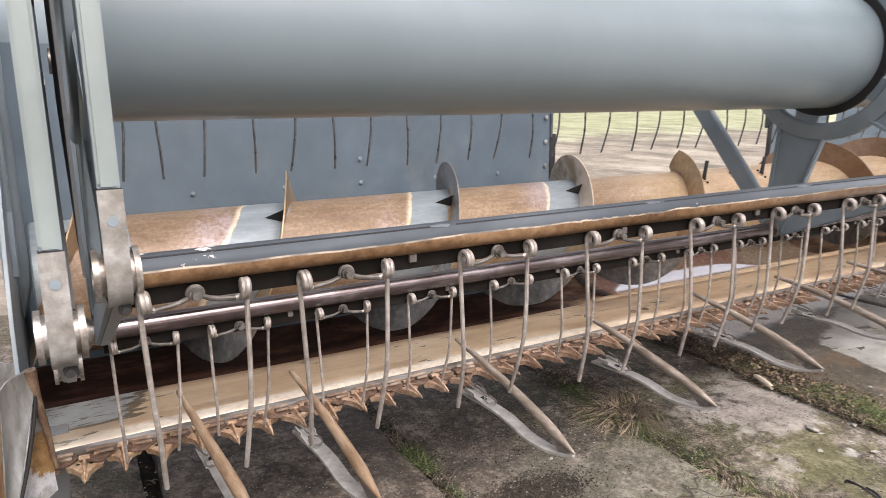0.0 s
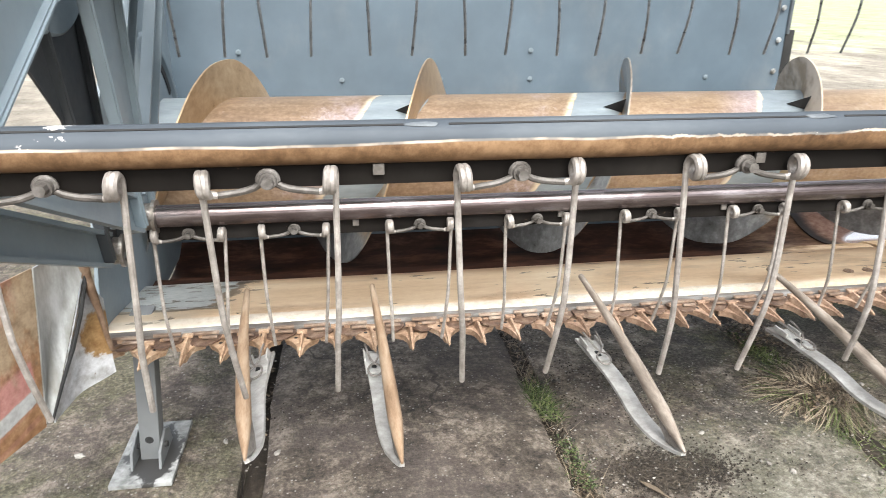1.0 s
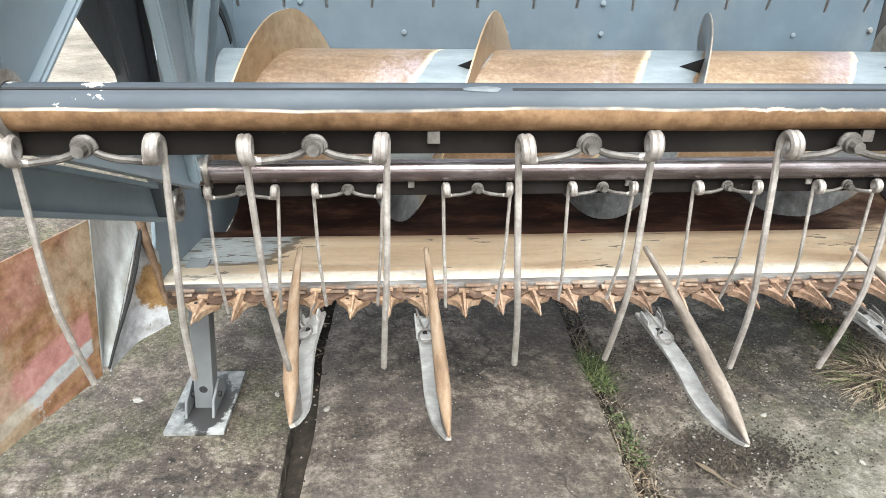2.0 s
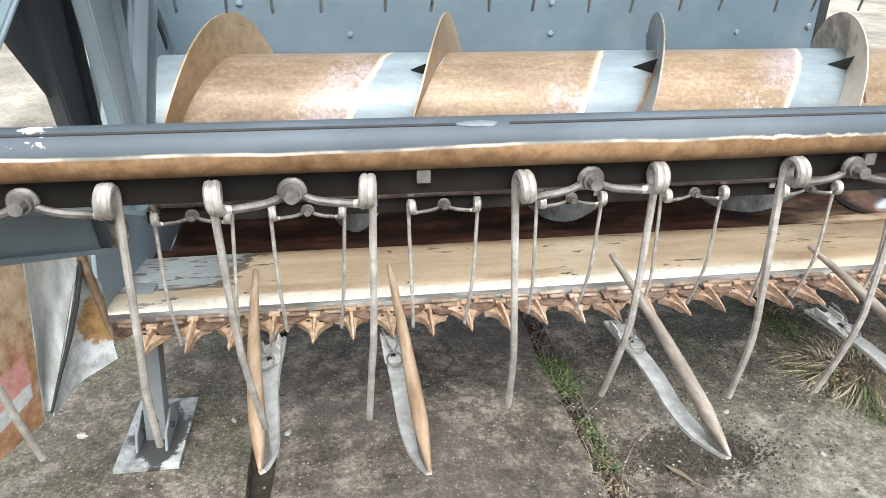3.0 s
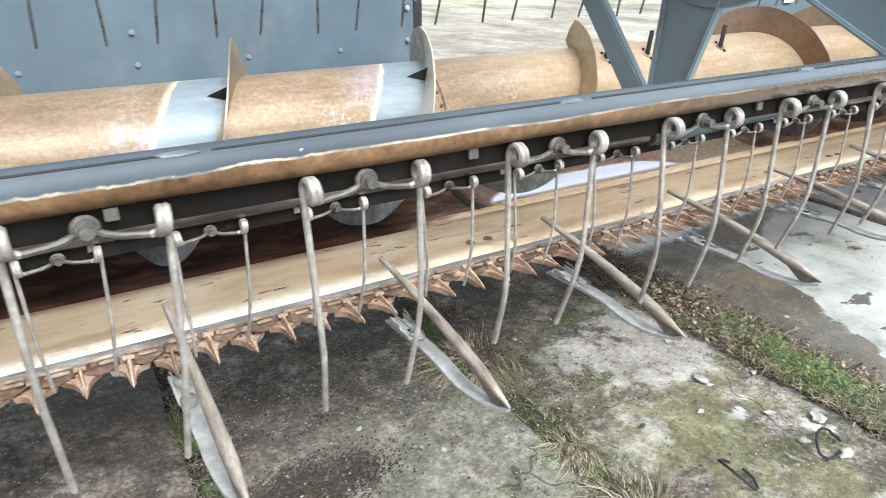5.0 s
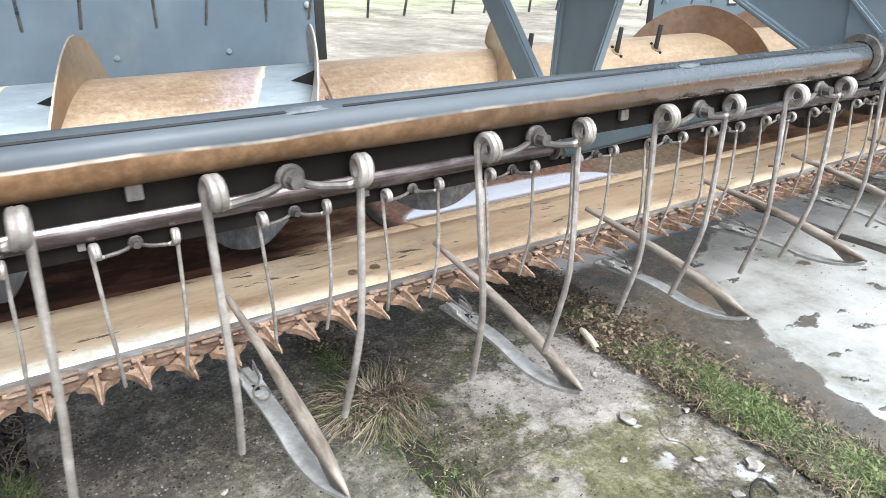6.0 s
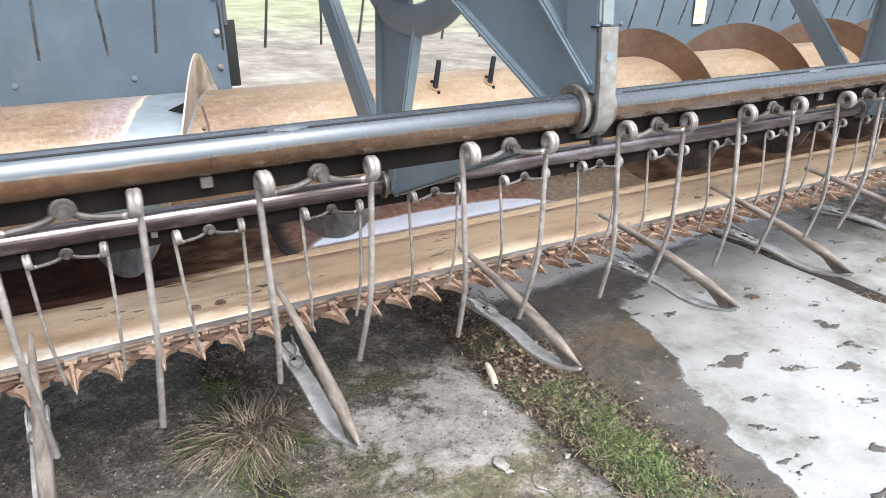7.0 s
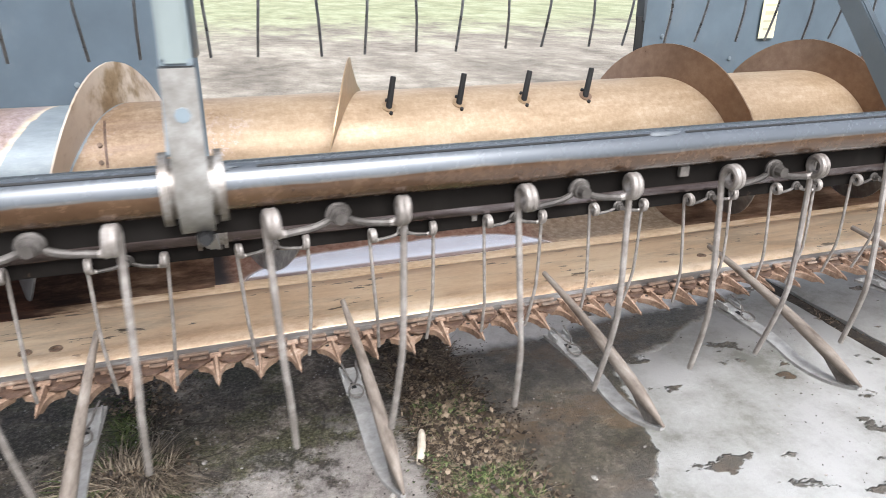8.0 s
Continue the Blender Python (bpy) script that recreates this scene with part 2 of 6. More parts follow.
def drum_material():
    """Auger drum: polished tan rust where grain runs, grey paint left in a winding band beside each flight on one half."""
    m, t, p = mat("auger_drum_steel")
    c = coords(t)
    o = xyz(t, c)
    turn = calc(t, "ARCTAN2", o[2], o[1])
    u = calc(t, "ADD", calc(t, "DIVIDE", calc(t, "SUBTRACT", o[0], 0.09), PITCH), calc(t, "DIVIDE", calc(t, "SUBTRACT", turn, math.pi / 2), 2 * math.pi))
    wob = calc(t, "MULTIPLY", calc(t, "SUBTRACT", noise_tex(t, c, 8, 5, 0.6), 0.5), 0.07)
    f = calc(t, "FRACT", calc(t, "ADD", calc(t, "ADD", u, wob), 20.0))
    band = calc(t, "MULTIPLY", step(t, f, 0.74, 0.752), step(t, o[0], 2.0, 1.9))
    rim = calc(t, "MULTIPLY", calc(t, "MULTIPLY", step(t, f, 0.705, 0.738), calc(t, "SUBTRACT", 1.0, step(t, f, 0.74, 0.752))), step(t, o[0], 2.0, 1.9))
    fine = noise_tex(t, c, 80, 7, 0.72)
    streak = noise_tex(t, c, 16, 8, 0.74, (0.35, 1.3, 1.3))
    mixv = calc(t, "ADD", calc(t, "MULTIPLY", fine, 0.45), calc(t, "MULTIPLY", streak, 0.55))
    tan = ramp(t, mixv, [(0.34, (0.155, 0.093, 0.048)), (0.46, (0.255, 0.17, 0.1)), (0.54, (0.325, 0.228, 0.143)), (0.66, (0.44, 0.34, 0.24))])
    right = ramp(t, mixv, [(0.33, (0.27, 0.178, 0.096)), (0.5, (0.41, 0.295, 0.185)), (0.66, (0.54, 0.425, 0.3))])
    lanes = step(t, noise_tex(t, c, 11, 5, 0.65, (0.16, 1.4, 1.4)), 0.5, 0.66)
    tan = blend(t, calc(t, "MULTIPLY", lanes, 0.5), tan, (0.2, 0.125, 0.095))
    # the left end's dimmer exposure is put into the tan itself
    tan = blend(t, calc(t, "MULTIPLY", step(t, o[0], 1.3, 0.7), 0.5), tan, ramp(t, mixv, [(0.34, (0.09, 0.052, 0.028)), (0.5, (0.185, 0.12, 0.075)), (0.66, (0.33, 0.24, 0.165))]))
    col = blend(t, step(t, o[0], 1.9, 2.3), tan, right)
    flecks = calc(t, "MULTIPLY", step(t, noise_tex(t, c, 75, 6, 0.75), 0.52, 0.58), step(t, noise_tex(t, c, 6.5, 6, 0.68, (0.7, 1, 1)), 0.5, 0.58))
    flecks = calc(t, "MULTIPLY", flecks, step(t, o[0], 2.3, 2.0))
    flecks = calc(t, "MULTIPLY", flecks, calc(t, "ADD", 0.22, calc(t, "MULTIPLY", step(t, f, 0.4, 0.6), 0.78)))
    col = blend(t, calc(t, "MULTIPLY", flecks, calc(t, "ADD", 0.28, calc(t, "MULTIPLY", step(t, o[0], 1.2, 1.6), 0.2))), col, (0.66, 0.6, 0.64))
    plum = calc(t, "MULTIPLY", calc(t, "MULTIPLY", step(t, f, 0.46, 0.7), step(t, o[0], 2.0, 1.9)), step(t, noise_tex(t, c, 5, 5, 0.6), 0.42, 0.58))
    col = blend(t, calc(t, "MULTIPLY", plum, 0.55), col, ramp(t, fine, [(0.35, (0.3, 0.23, 0.25)), (0.62, (0.52, 0.45, 0.49))]))
    grey = ramp(t, streak, [(0.3, (0.17, 0.2, 0.22)), (0.6, (0.27, 0.31, 0.33)), (0.8, (0.4, 0.43, 0.45))])
    col = blend(t, calc(t, "MULTIPLY", rim, 0.9), col, ramp(t, streak, [(0.4, (0.62, 0.47, 0.27)), (0.55, (0.74, 0.66, 0.53))]))
    col = blend(t, band, col, grey)
    t.links.new(col, p.inputs["Base Color"])
    p.inputs["Metallic"].default_value = 0.22
    t.links.new(calc(t, "ADD", calc(t, "MULTIPLY", fine, 0.25), 0.33), p.inputs["Roughness"])
    bump(t, p, fine, 0.08, 0.001)
    return m


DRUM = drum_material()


def flight_material():
    """Flighting worn bright tan, grey low on every turn, with grey paint left on one face of the third turn."""
    m, t, p = mat("flighting_steel")
    c = coords(t)
    o = xyz(t, c)
    a = noise_tex(t, c, 36, 7, 0.7)
    b = noise_tex(t, c, 5, 5, 0.65)
    mixv = calc(t, "ADD", calc(t, "MULTIPLY", a, 0.6), calc(t, "MULTIPLY", b, 0.4))
    tan = ramp(t, mixv, [(0.33, (0.22, 0.14, 0.07)), (0.5, (0.36, 0.25, 0.145)), (0.66, (0.47, 0.36, 0.23))])
    brown = ramp(t, mixv, [(0.33, (0.17, 0.1, 0.06)), (0.5, (0.225, 0.14, 0.088)), (0.66, (0.28, 0.19, 0.125))])
    tan = blend(t, step(t, o[0], 3.0, 3.2), tan, brown)
    grey = ramp(t, mixv, [(0.34, (0.13, 0.122, 0.115)), (0.5, (0.25, 0.25, 0.25)), (0.65, (0.47, 0.47, 0.46))])
    sector = step(t, calc(t, "ADD", o[2], calc(t, "MULTIPLY", calc(t, "SUBTRACT", b, 0.5), 0.2)), -0.1, -0.16)
    third = calc(t, "MULTIPLY", step(t, o[0], 0.98, 1.05), step(t, o[0], 1.52, 1.46))
    face = xyz(t, t.nodes.new("ShaderNodeNewGeometry").outputs["Normal"])[0]
    third = calc(t, "MULTIPLY", third, step(t, face, 0.15, -0.15))
    left = calc(t, "MAXIMUM", sector, calc(t, "MULTIPLY", third, step(t, b, 0.4, 0.46)))
    col = blend(t, left, tan, grey)
    # fourth turn: pale wear, with its bright reflection put into the cream
    pale_turn = calc(t, "MULTIPLY", calc(t, "MULTIPLY", step(t, o[0], 1.72, 1.76), step(t, o[0], 2.1, 2.04)), step(t, b, 0.36, 0.52))
    col = blend(t, calc(t, "MULTIPLY", pale_turn, 0.7), col, (0.72, 0.62, 0.52))
    t.links.new(col, p.inputs["Base Color"])
    t.links.new(calc(t, "SUBTRACT", 0.35, calc(t, "MULTIPLY", pale_turn, 0.3)), p.inputs["Metallic"])
    t.links.new(calc(t, "ADD", calc(t, "MULTIPLY", a, 0.25), 0.2), p.inputs["Roughness"])
    bump(t, p, noise_tex(t, c, 160, 5, 0.7), 0.3, 0.0015)
    return m


FLIGHT = flight_material()


def pan_material():
    """Header floor: pale worn steel along the front lip, tan grain-polished rust behind with scattered dark marks."""
    m, t, p = mat("polished_floor_pan")
    c = coords(t)
    o = xyz(t, c)
    long_n = noise_tex(t, c, 10, 6, 0.65, (0.25, 1.6, 1))
    fine = noise_tex(t, c, 85, 7, 0.75, (0.6, 1, 1))
    blotch = noise_tex(t, c, 5, 6, 0.65, (0.7, 1, 1))
    mixv = calc(t, "ADD", calc(t, "MULTIPLY", fine, 0.3), calc(t, "ADD", calc(t, "MULTIPLY", long_n, 0.3), calc(t, "MULTIPLY", blotch, 0.4)))
    tan = ramp(t, mixv, [(0.36, (0.5, 0.335, 0.185)), (0.46, (0.64, 0.47, 0.3)), (0.54, (0.72, 0.565, 0.385)), (0.64, (0.82, 0.69, 0.51))])
    rear = step(t, calc(t, "ADD", o[1], calc(t, "MULTIPLY", calc(t, "SUBTRACT", long_n, 0.5), 0.16)), 0.4, 0.475)
    tan = blend(t, calc(t, "MULTIPLY", rear, 0.75), tan, ramp(t, fine, [(0.3, (0.2, 0.11, 0.06)), (0.7, (0.42, 0.27, 0.16))]))
    drag = step(t, noise_tex(t, c, 15, 7, 0.7, (0.12, 2.2, 1)), 0.56, 0.66)
    tan = blend(t, calc(t, "MULTIPLY", drag, 0.2), tan, (0.36, 0.22, 0.12))
    dirt = calc(t, "MULTIPLY", step(t, noise_tex(t, c, 6, 7, 0.7, (0.5, 1.2, 1)), 0.5, 0.64), step(t, o[0], 0.5, 1.3))
    tan = blend(t, calc(t, "MULTIPLY", dirt, 0.42), tan, ramp(t, fine, [(0.35, (0.2, 0.15, 0.1)), (0.65, (0.4, 0.32, 0.23))]))
    marks = calc(t, "MULTIPLY", step(t, noise_tex(t, c, 26, 5, 0.62, (0.6, 1.5, 1)), 0.6, 0.62), step(t, noise_tex(t, c, 4.5, 4, 0.6, (0.8, 1.2, 1)), 0.5, 0.54))
    col = blend(t, marks, tan, (0.07, 0.055, 0.035))
    lip = step(t, calc(t, "ADD", o[1], calc(t, "MULTIPLY", calc(t, "SUBTRACT", long_n, 0.5), 0.035)), 0.176, 0.168)
    lipc = ramp(t, fine, [(0.3, (0.46, 0.38, 0.28)), (0.5, (0.63, 0.56, 0.46)), (0.75, (0.76, 0.71, 0.64))])
    far = step(t, calc(t, "ADD", o[0], calc(t, "MULTIPLY", long_n, 0.8)), 2.3, 1.6)
    col = blend(t, calc(t, "MULTIPLY", lip, calc(t, "ADD", calc(t, "MULTIPLY", far, 0.75), 0.15)), col, lipc)
    wash = calc(t, "MULTIPLY", step(t, calc(t, "ADD", o[1], calc(t, "MULTIPLY", calc(t, "SUBTRACT", blotch, 0.5), 0.12)), 0.235, 0.2), step(t, noise_tex(t, c, 4, 5, 0.6, (0.6, 1, 1)), 0.46, 0.56))
    col = blend(t, calc(t, "MULTIPLY", wash, calc(t, "SUBTRACT", 0.6, calc(t, "MULTIPLY", calc(t, "MULTIPLY", lip, far), 0.5))), col, ramp(t, fine, [(0.3, (0.26, 0.15, 0.08)), (0.7, (0.56, 0.38, 0.24))]))
    # a torn island of grey paint with dark edges at the end of the floor, and scuffed cream steel before it
    isle = calc(t, "MULTIPLY", step(t, calc(t, "ADD", calc(t, "ADD", o[0], calc(t, "MULTIPLY", o[1], -0.35)), calc(t, "MULTIPLY", blotch, 0.45)), 0.235, 0.23), step(t, calc(t, "ADD", o[1], calc(t, "MULTIPLY", long_n, 0.16)), 0.325, 0.33))
    border = calc(t, "MULTIPLY", step(t, calc(t, "ADD", calc(t, "ADD", o[0], calc(t, "MULTIPLY", o[1], -0.35)), calc(t, "MULTIPLY", blotch, 0.45)), 0.265, 0.26), step(t, calc(t, "ADD", o[1], calc(t, "MULTIPLY", long_n, 0.16)), 0.31, 0.316))
    scuff = calc(t, "MULTIPLY", step(t, calc(t, "ADD", o[0], calc(t, "MULTIPLY", long_n, 0.4)), 0.34, 0.2), 0.65)
    col = blend(t, scuff, col, blend(t, marks, (0.45, 0.39, 0.3), (0.05, 0.045, 0.035)))
    col = blend(t, calc(t, "MULTIPLY", border, 0.8), col, (0.09, 0.075, 0.055))
    flake = step(t, noise_tex(t, c, 22, 5, 0.65, (0.5, 1.4, 1)), 0.56, 0.58)
    col = blend(t, isle, col, blend(t, flake, ramp(t, fine, [(0.35, (0.33, 0.36, 0.355)), (0.65, (0.5, 0.515, 0.5))]), (0.13, 0.11, 0.085)))
    t.links.new(col, p.inputs["Base Color"])
    p.inputs["Metallic"].default_value = 0.25
    t.links.new(calc(t, "ADD", calc(t, "MULTIPLY", fine, 0.25), 0.2), p.inputs["Roughness"])
    bump(t, p, fine, 0.12, 0.001)
    return m


PAN = pan_material()


def feeder_material():
    """Floor below the auger's middle: sky glare painted near-white in a long lens on polished steel, red-brown rust
    round it, tan dust at one end.
    """
    m, t, p = mat("feeder_floor_steel")
    c = coords(t)
    o = xyz(t, c)
    n = noise_tex(t, c, 9, 6, 0.65, (0.5, 1.2, 1))
    fine = noise_tex(t, c, 50, 6, 0.7)
    wob = calc(t, "MULTIPLY", calc(t, "SUBTRACT", n, 0.5), 0.05)
    redd = ramp(t, fine, [(0.3, (0.2, 0.09, 0.05)), (0.5, (0.36, 0.19, 0.12)), (0.7, (0.5, 0.33, 0.24))])
    tan = ramp(t, fine, [(0.3, (0.25, 0.17, 0.1)), (0.5, (0.42, 0.31, 0.2)), (0.7, (0.58, 0.47, 0.34))])
    dark = calc(t, "MULTIPLY", step(t, calc(t, "ADD", o[0], wob), 2.13, 2.08), step(t, o[1], 0.6, 0.66))
    col = blend(t, step(t, calc(t, "ADD", o[0], wob), 3.06, 3.18), redd, tan)
    # outline of the painted glare on the polished floor
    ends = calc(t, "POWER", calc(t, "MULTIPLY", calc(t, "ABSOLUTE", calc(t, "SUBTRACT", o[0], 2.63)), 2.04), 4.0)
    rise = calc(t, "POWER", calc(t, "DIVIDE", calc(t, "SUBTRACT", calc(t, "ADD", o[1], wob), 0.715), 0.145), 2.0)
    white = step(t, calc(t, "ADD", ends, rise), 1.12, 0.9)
    floor = ramp(t, calc(t, "ADD", calc(t, "MULTIPLY", fine, 0.5), calc(t, "MULTIPLY", n, 0.5)), [(0.36, (0.5, 0.34, 0.2)), (0.5, (0.68, 0.52, 0.34)), (0.64, (0.8, 0.67, 0.49))])
    col = blend(t, step(t, calc(t, "ADD", o[1], wob), 0.66, 0.62), col, floor)
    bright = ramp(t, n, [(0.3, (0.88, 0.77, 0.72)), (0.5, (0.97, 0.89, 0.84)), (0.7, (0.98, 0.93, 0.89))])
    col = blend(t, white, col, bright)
    col = blend(t, dark, col, (0.03, 0.02, 0.015))
    t.links.new(col, p.inputs["Base Color"])
    t.links.new(calc(t, "MULTIPLY", white, 0.8), p.inputs["Metallic"])
    t.links.new(calc(t, "SUBTRACT", 0.6, calc(t, "MULTIPLY", white, 0.46)), p.inputs["Roughness"])
    bump(t, p, fine, 0.12, 0.001)
    return m


FEEDER = feeder_material()


def red_panel_material():
    """Old red sheet: rusted over in slanting streaks, with red and grey paint left in islands."""
    m, t, p = mat("worn_red_panel")
    c = coords(t, True)
    o = xyz(t, c)
    n = noise_tex(t, c, 9, 6, 0.65)
    fine = noise_tex(t, c, 45, 6, 0.7)
    wob = calc(t, "MULTIPLY", calc(t, "SUBTRACT", n, 0.5), 0.09)
    slant = calc(t, "ADD", calc(t, "ADD", o[2], calc(t, "MULTIPLY", o[1], -0.23)), calc(t, "MULTIPLY", wob, 0.25))
    red = ramp(t, fine, [(0.3, (0.24, 0.1, 0.085)), (0.55, (0.37, 0.18, 0.155)), (0.8, (0.47, 0.31, 0.28))])
    rusty = ramp(t, fine, [(0.3, (0.1, 0.05, 0.022)), (0.5, (0.21, 0.108, 0.05)), (0.75, (0.36, 0.23, 0.13))])
    grey = ramp(t, fine, [(0.3, (0.24, 0.24, 0.23)), (0.7, (0.45, 0.46, 0.45))])
    inner = step(t, calc(t, "ADD", o[1], calc(t, "MULTIPLY", wob, 0.3)), -0.116, -0.122)
    low = calc(t, "MULTIPLY", step(t, slant, 0.509, 0.514), step(t, slant, 0.572, 0.556))
    high = calc(t, "MULTIPLY", step(t, slant, 0.632, 0.652), calc(t, "MULTIPLY", step(t, n, 0.44, 0.58), 0.5))
    streaks = calc(t, "MULTIPLY", step(t, calc(t, "SINE", calc(t, "MULTIPLY", slant, 210.0)), 0.2, 0.6), step(t, n, 0.42, 0.5))
    isle = calc(t, "MULTIPLY", calc(t, "MAXIMUM", calc(t, "MAXIMUM", low, high), calc(t, "MULTIPLY", streaks, 0.25)), inner)
    col = blend(t, isle, rusty, red)
    rim = calc(t, "MULTIPLY", calc(t, "MULTIPLY", step(t, slant, 0.485, 0.49), step(t, slant, 0.514, 0.509)), inner)
    col = blend(t, rim, col, grey)
    col = blend(t, calc(t, "MULTIPLY", step(t, n, 0.63, 0.66), 0.7), col, grey)
    col = blend(t, calc(t, "MULTIPLY", step(t, noise_tex(t, c, 6, 6, 0.7, (1, 1, 0.5)), 0.5, 0.6), 0.7), col, ramp(t, fine, [(0.3, (0.2, 0.15, 0.095)), (0.7, (0.42, 0.345, 0.24))]))
    t.links.new(col, p.inputs["Base Color"])
    p.inputs["Roughness"].default_value = 0.55
    bump(t, p, fine, 0.2, 0.001)
    return m


def flap_material():
    """Bare sheet with one brown rust patch beside its edge."""
    m, t, p = mat("bare_flap_steel")
    c = coords(t, True)
    n = noise_tex(t, c, 16, 6, 0.65)
    fine = noise_tex(t, c, 60, 6, 0.7)
    d = t.nodes.new("ShaderNodeVectorMath")
    d.operation = "DISTANCE"
    d.inputs[1].default_value = (-0.055, 0.022, 0.5)
    t.links.new(c, d.inputs[0])
    stain = step(t, calc(t, "ADD", d.outputs["Value"], calc(t, "MULTIPLY", calc(t, "SUBTRACT", n, 0.5), 0.16)), 0.045, 0.03)
    steel = ramp(t, calc(t, "ADD", calc(t, "MULTIPLY", n, 0.7), calc(t, "MULTIPLY", fine, 0.3)), [(0.38, (0.24, 0.225, 0.2)), (0.5, (0.5, 0.51, 0.52)), (0.62, (0.76, 0.78, 0.8))])
    brown = ramp(t, fine, [(0.3, (0.18, 0.09, 0.03)), (0.7, (0.42, 0.27, 0.12))])
    t.links.new(blend(t, stain, steel, brown), p.inputs["Base Color"])
    p.inputs["Metallic"].default_value = 0.4
    t.links.new(calc(t, "ADD", 0.36, calc(t, "MULTIPLY", stain, 0.3)), p.inputs["Roughness"])
    bump(t, p, n, 0.2, 0.003)
    return m


FLAP = flap_material()
ROD = rust("brown_rod_rust", (0.06, 0.035, 0.02), (0.15, 0.095, 0.06), (0.28, 0.2, 0.14), 0.2, 0.5, 40)
JACK = paint("scuffed_grey_jack_paint", (0.155, 0.162, 0.165), 0.5, 0.7, (0.42, 0.41, 0.39))


def plate_material():
    """Foot plate: pale worn paint, near-black round the leg."""
    m, t, p = mat("worn_foot_plate")
    c = coords(t)
    o = xyz(t, c)
    n = noise_tex(t, c, 22, 6, 0.7)
    d = calc(t, "ADD", calc(t, "ABSOLUTE", calc(t, "SUBTRACT", o[0], 0.02)), calc(t, "MULTIPLY", calc(t, "ABSOLUTE", calc(t, "ADD", o[1], 0.02)), 0.55))
    dark_patch = step(t, calc(t, "ADD", d, calc(t, "MULTIPLY", calc(t, "SUBTRACT", n, 0.5), 0.12)), 0.078, 0.066)
    pale = ramp(t, n, [(0.36, (0.12, 0.122, 0.118)), (0.5, (0.22, 0.224, 0.217)), (0.64, (0.33, 0.335, 0.325))])
    t.links.new(blend(t, dark_patch, pale, (0.035, 0.034, 0.033)), p.inputs["Base Color"])
    t.links.new(calc(t, "SUBTRACT", 0.6, calc(t, "MULTIPLY", dark_patch, 0.15)), p.inputs["Roughness"])
    bump(t, p, n, 0.2, 0.001)
    return m


PLATE = plate_material()
REDP = red_panel_material()


def slab_material():
    """Old yard concrete: damp and dark, mossy and gritty, with a dried white crust at one end of the yard."""
    m, t, p = mat("damp_concrete")
    c = coords(t, True)
    o = xyz(t, c)
    big = noise_tex(t, c, 1.7, 6, 0.6)
    mid = noise_tex(t, c, 9, 8, 0.74)
    fine = noise_tex(t, c, 110, 6, 0.78)
    lump = noise_tex(t, c, 34, 7, 0.76)
    grit = noise_tex(t, c, 95, 6, 0.78)
    mixv = calc(t, "ADD", calc(t, "MULTIPLY", mid, 0.45), calc(t, "ADD", calc(t, "MULTIPLY", lump, 0.28), calc(t, "MULTIPLY", grit, 0.27)))
    damp = ramp(t, mixv, [(0.41, (0.018, 0.014, 0.011)), (0.5, (0.115, 0.09, 0.07)), (0.59, (0.36, 0.3, 0.245))])
    dry = ramp(t, mixv, [(0.41, (0.045, 0.037, 0.029)), (0.5, (0.235, 0.2, 0.16)), (0.59, (0.56, 0.5, 0.425))])
    tone = calc(t, "MULTIPLY", step(t, calc(t, "ADD", calc(t, "MULTIPLY", big, 0.5), calc(t, "MULTIPLY", mid, 0.5)), 0.42, 0.64), calc(t, "SUBTRACT", calc(t, "ADD", 0.38, calc(t, "MULTIPLY", step(t, o[0], 1.0, 1.25), 0.62)), calc(t, "MULTIPLY", step(t, o[0], 0.2, 0.1), 0.2)))
    col = blend(t, tone, damp, dry)
    vor = t.nodes.new("ShaderNodeTexVoronoi")
    vor.inputs["Scale"].default_value = 115
    t.links.new(c, vor.inputs["Vector"])
    pick = step(t, xyz(t, vor.outputs["Color"])[0], 0.87, 0.9)
    specks = calc(t, "MULTIPLY", step(t, vor.outputs["Distance"], 0.34, 0.24), pick)
    col = blend(t, calc(t, "MULTIPLY", specks, 0.8), col, blend(t, grit, (0.2, 0.185, 0.16), (0.7, 0.68, 0.63)))
    amount = calc(t, "ADD", calc(t, "MULTIPLY", step(t, o[0], 0.2, 0.1), 0.7), calc(t, "MULTIPLY", step(t, o[0], 0.9, 1.8), 1.1))
    moss = calc(t, "MULTIPLY", step(t, noise_tex(t, c, 4, 8, 0.75), 0.44, 0.6), calc(t, "ADD", calc(t, "MULTIPLY", amount, 0.8), 0.08))
    plum = calc(t, "MULTIPLY", step(t, noise_tex(t, c, 2.6, 6, 0.65), 0.42, 0.6), calc(t, "SUBTRACT", 0.45, calc(t, "MULTIPLY", amount, 0.3)))
    col = blend(t, plum, col, blend(t, grit, (0.05, 0.04, 0.036), (0.2, 0.165, 0.15)))
    col = blend(t, moss, col, ramp(t, grit, [(0.38, (0.025, 0.026, 0.009)), (0.5, (0.085, 0.083, 0.036)), (0.62, (0.21, 0.205, 0.115))]))
    green = calc(t, "MULTIPLY", calc(t, "MULTIPLY", step(t, o[0], 1.86, 2.0), step(t, o[0], 2.66, 2.56)), step(t, noise_tex(t, c, 3.1, 7, 0.68), 0.43, 0.56))
    green = calc(t, "MULTIPLY", green, step(t, o[1], 0.12, -0.1))
    col = blend(t, calc(t, "MULTIPLY", green, 0.75), col, ramp(t, mixv, [(0.38, (0.07, 0.066, 0.03)), (0.5, (0.19, 0.18, 0.085)), (0.6, (0.38, 0.365, 0.24))]))
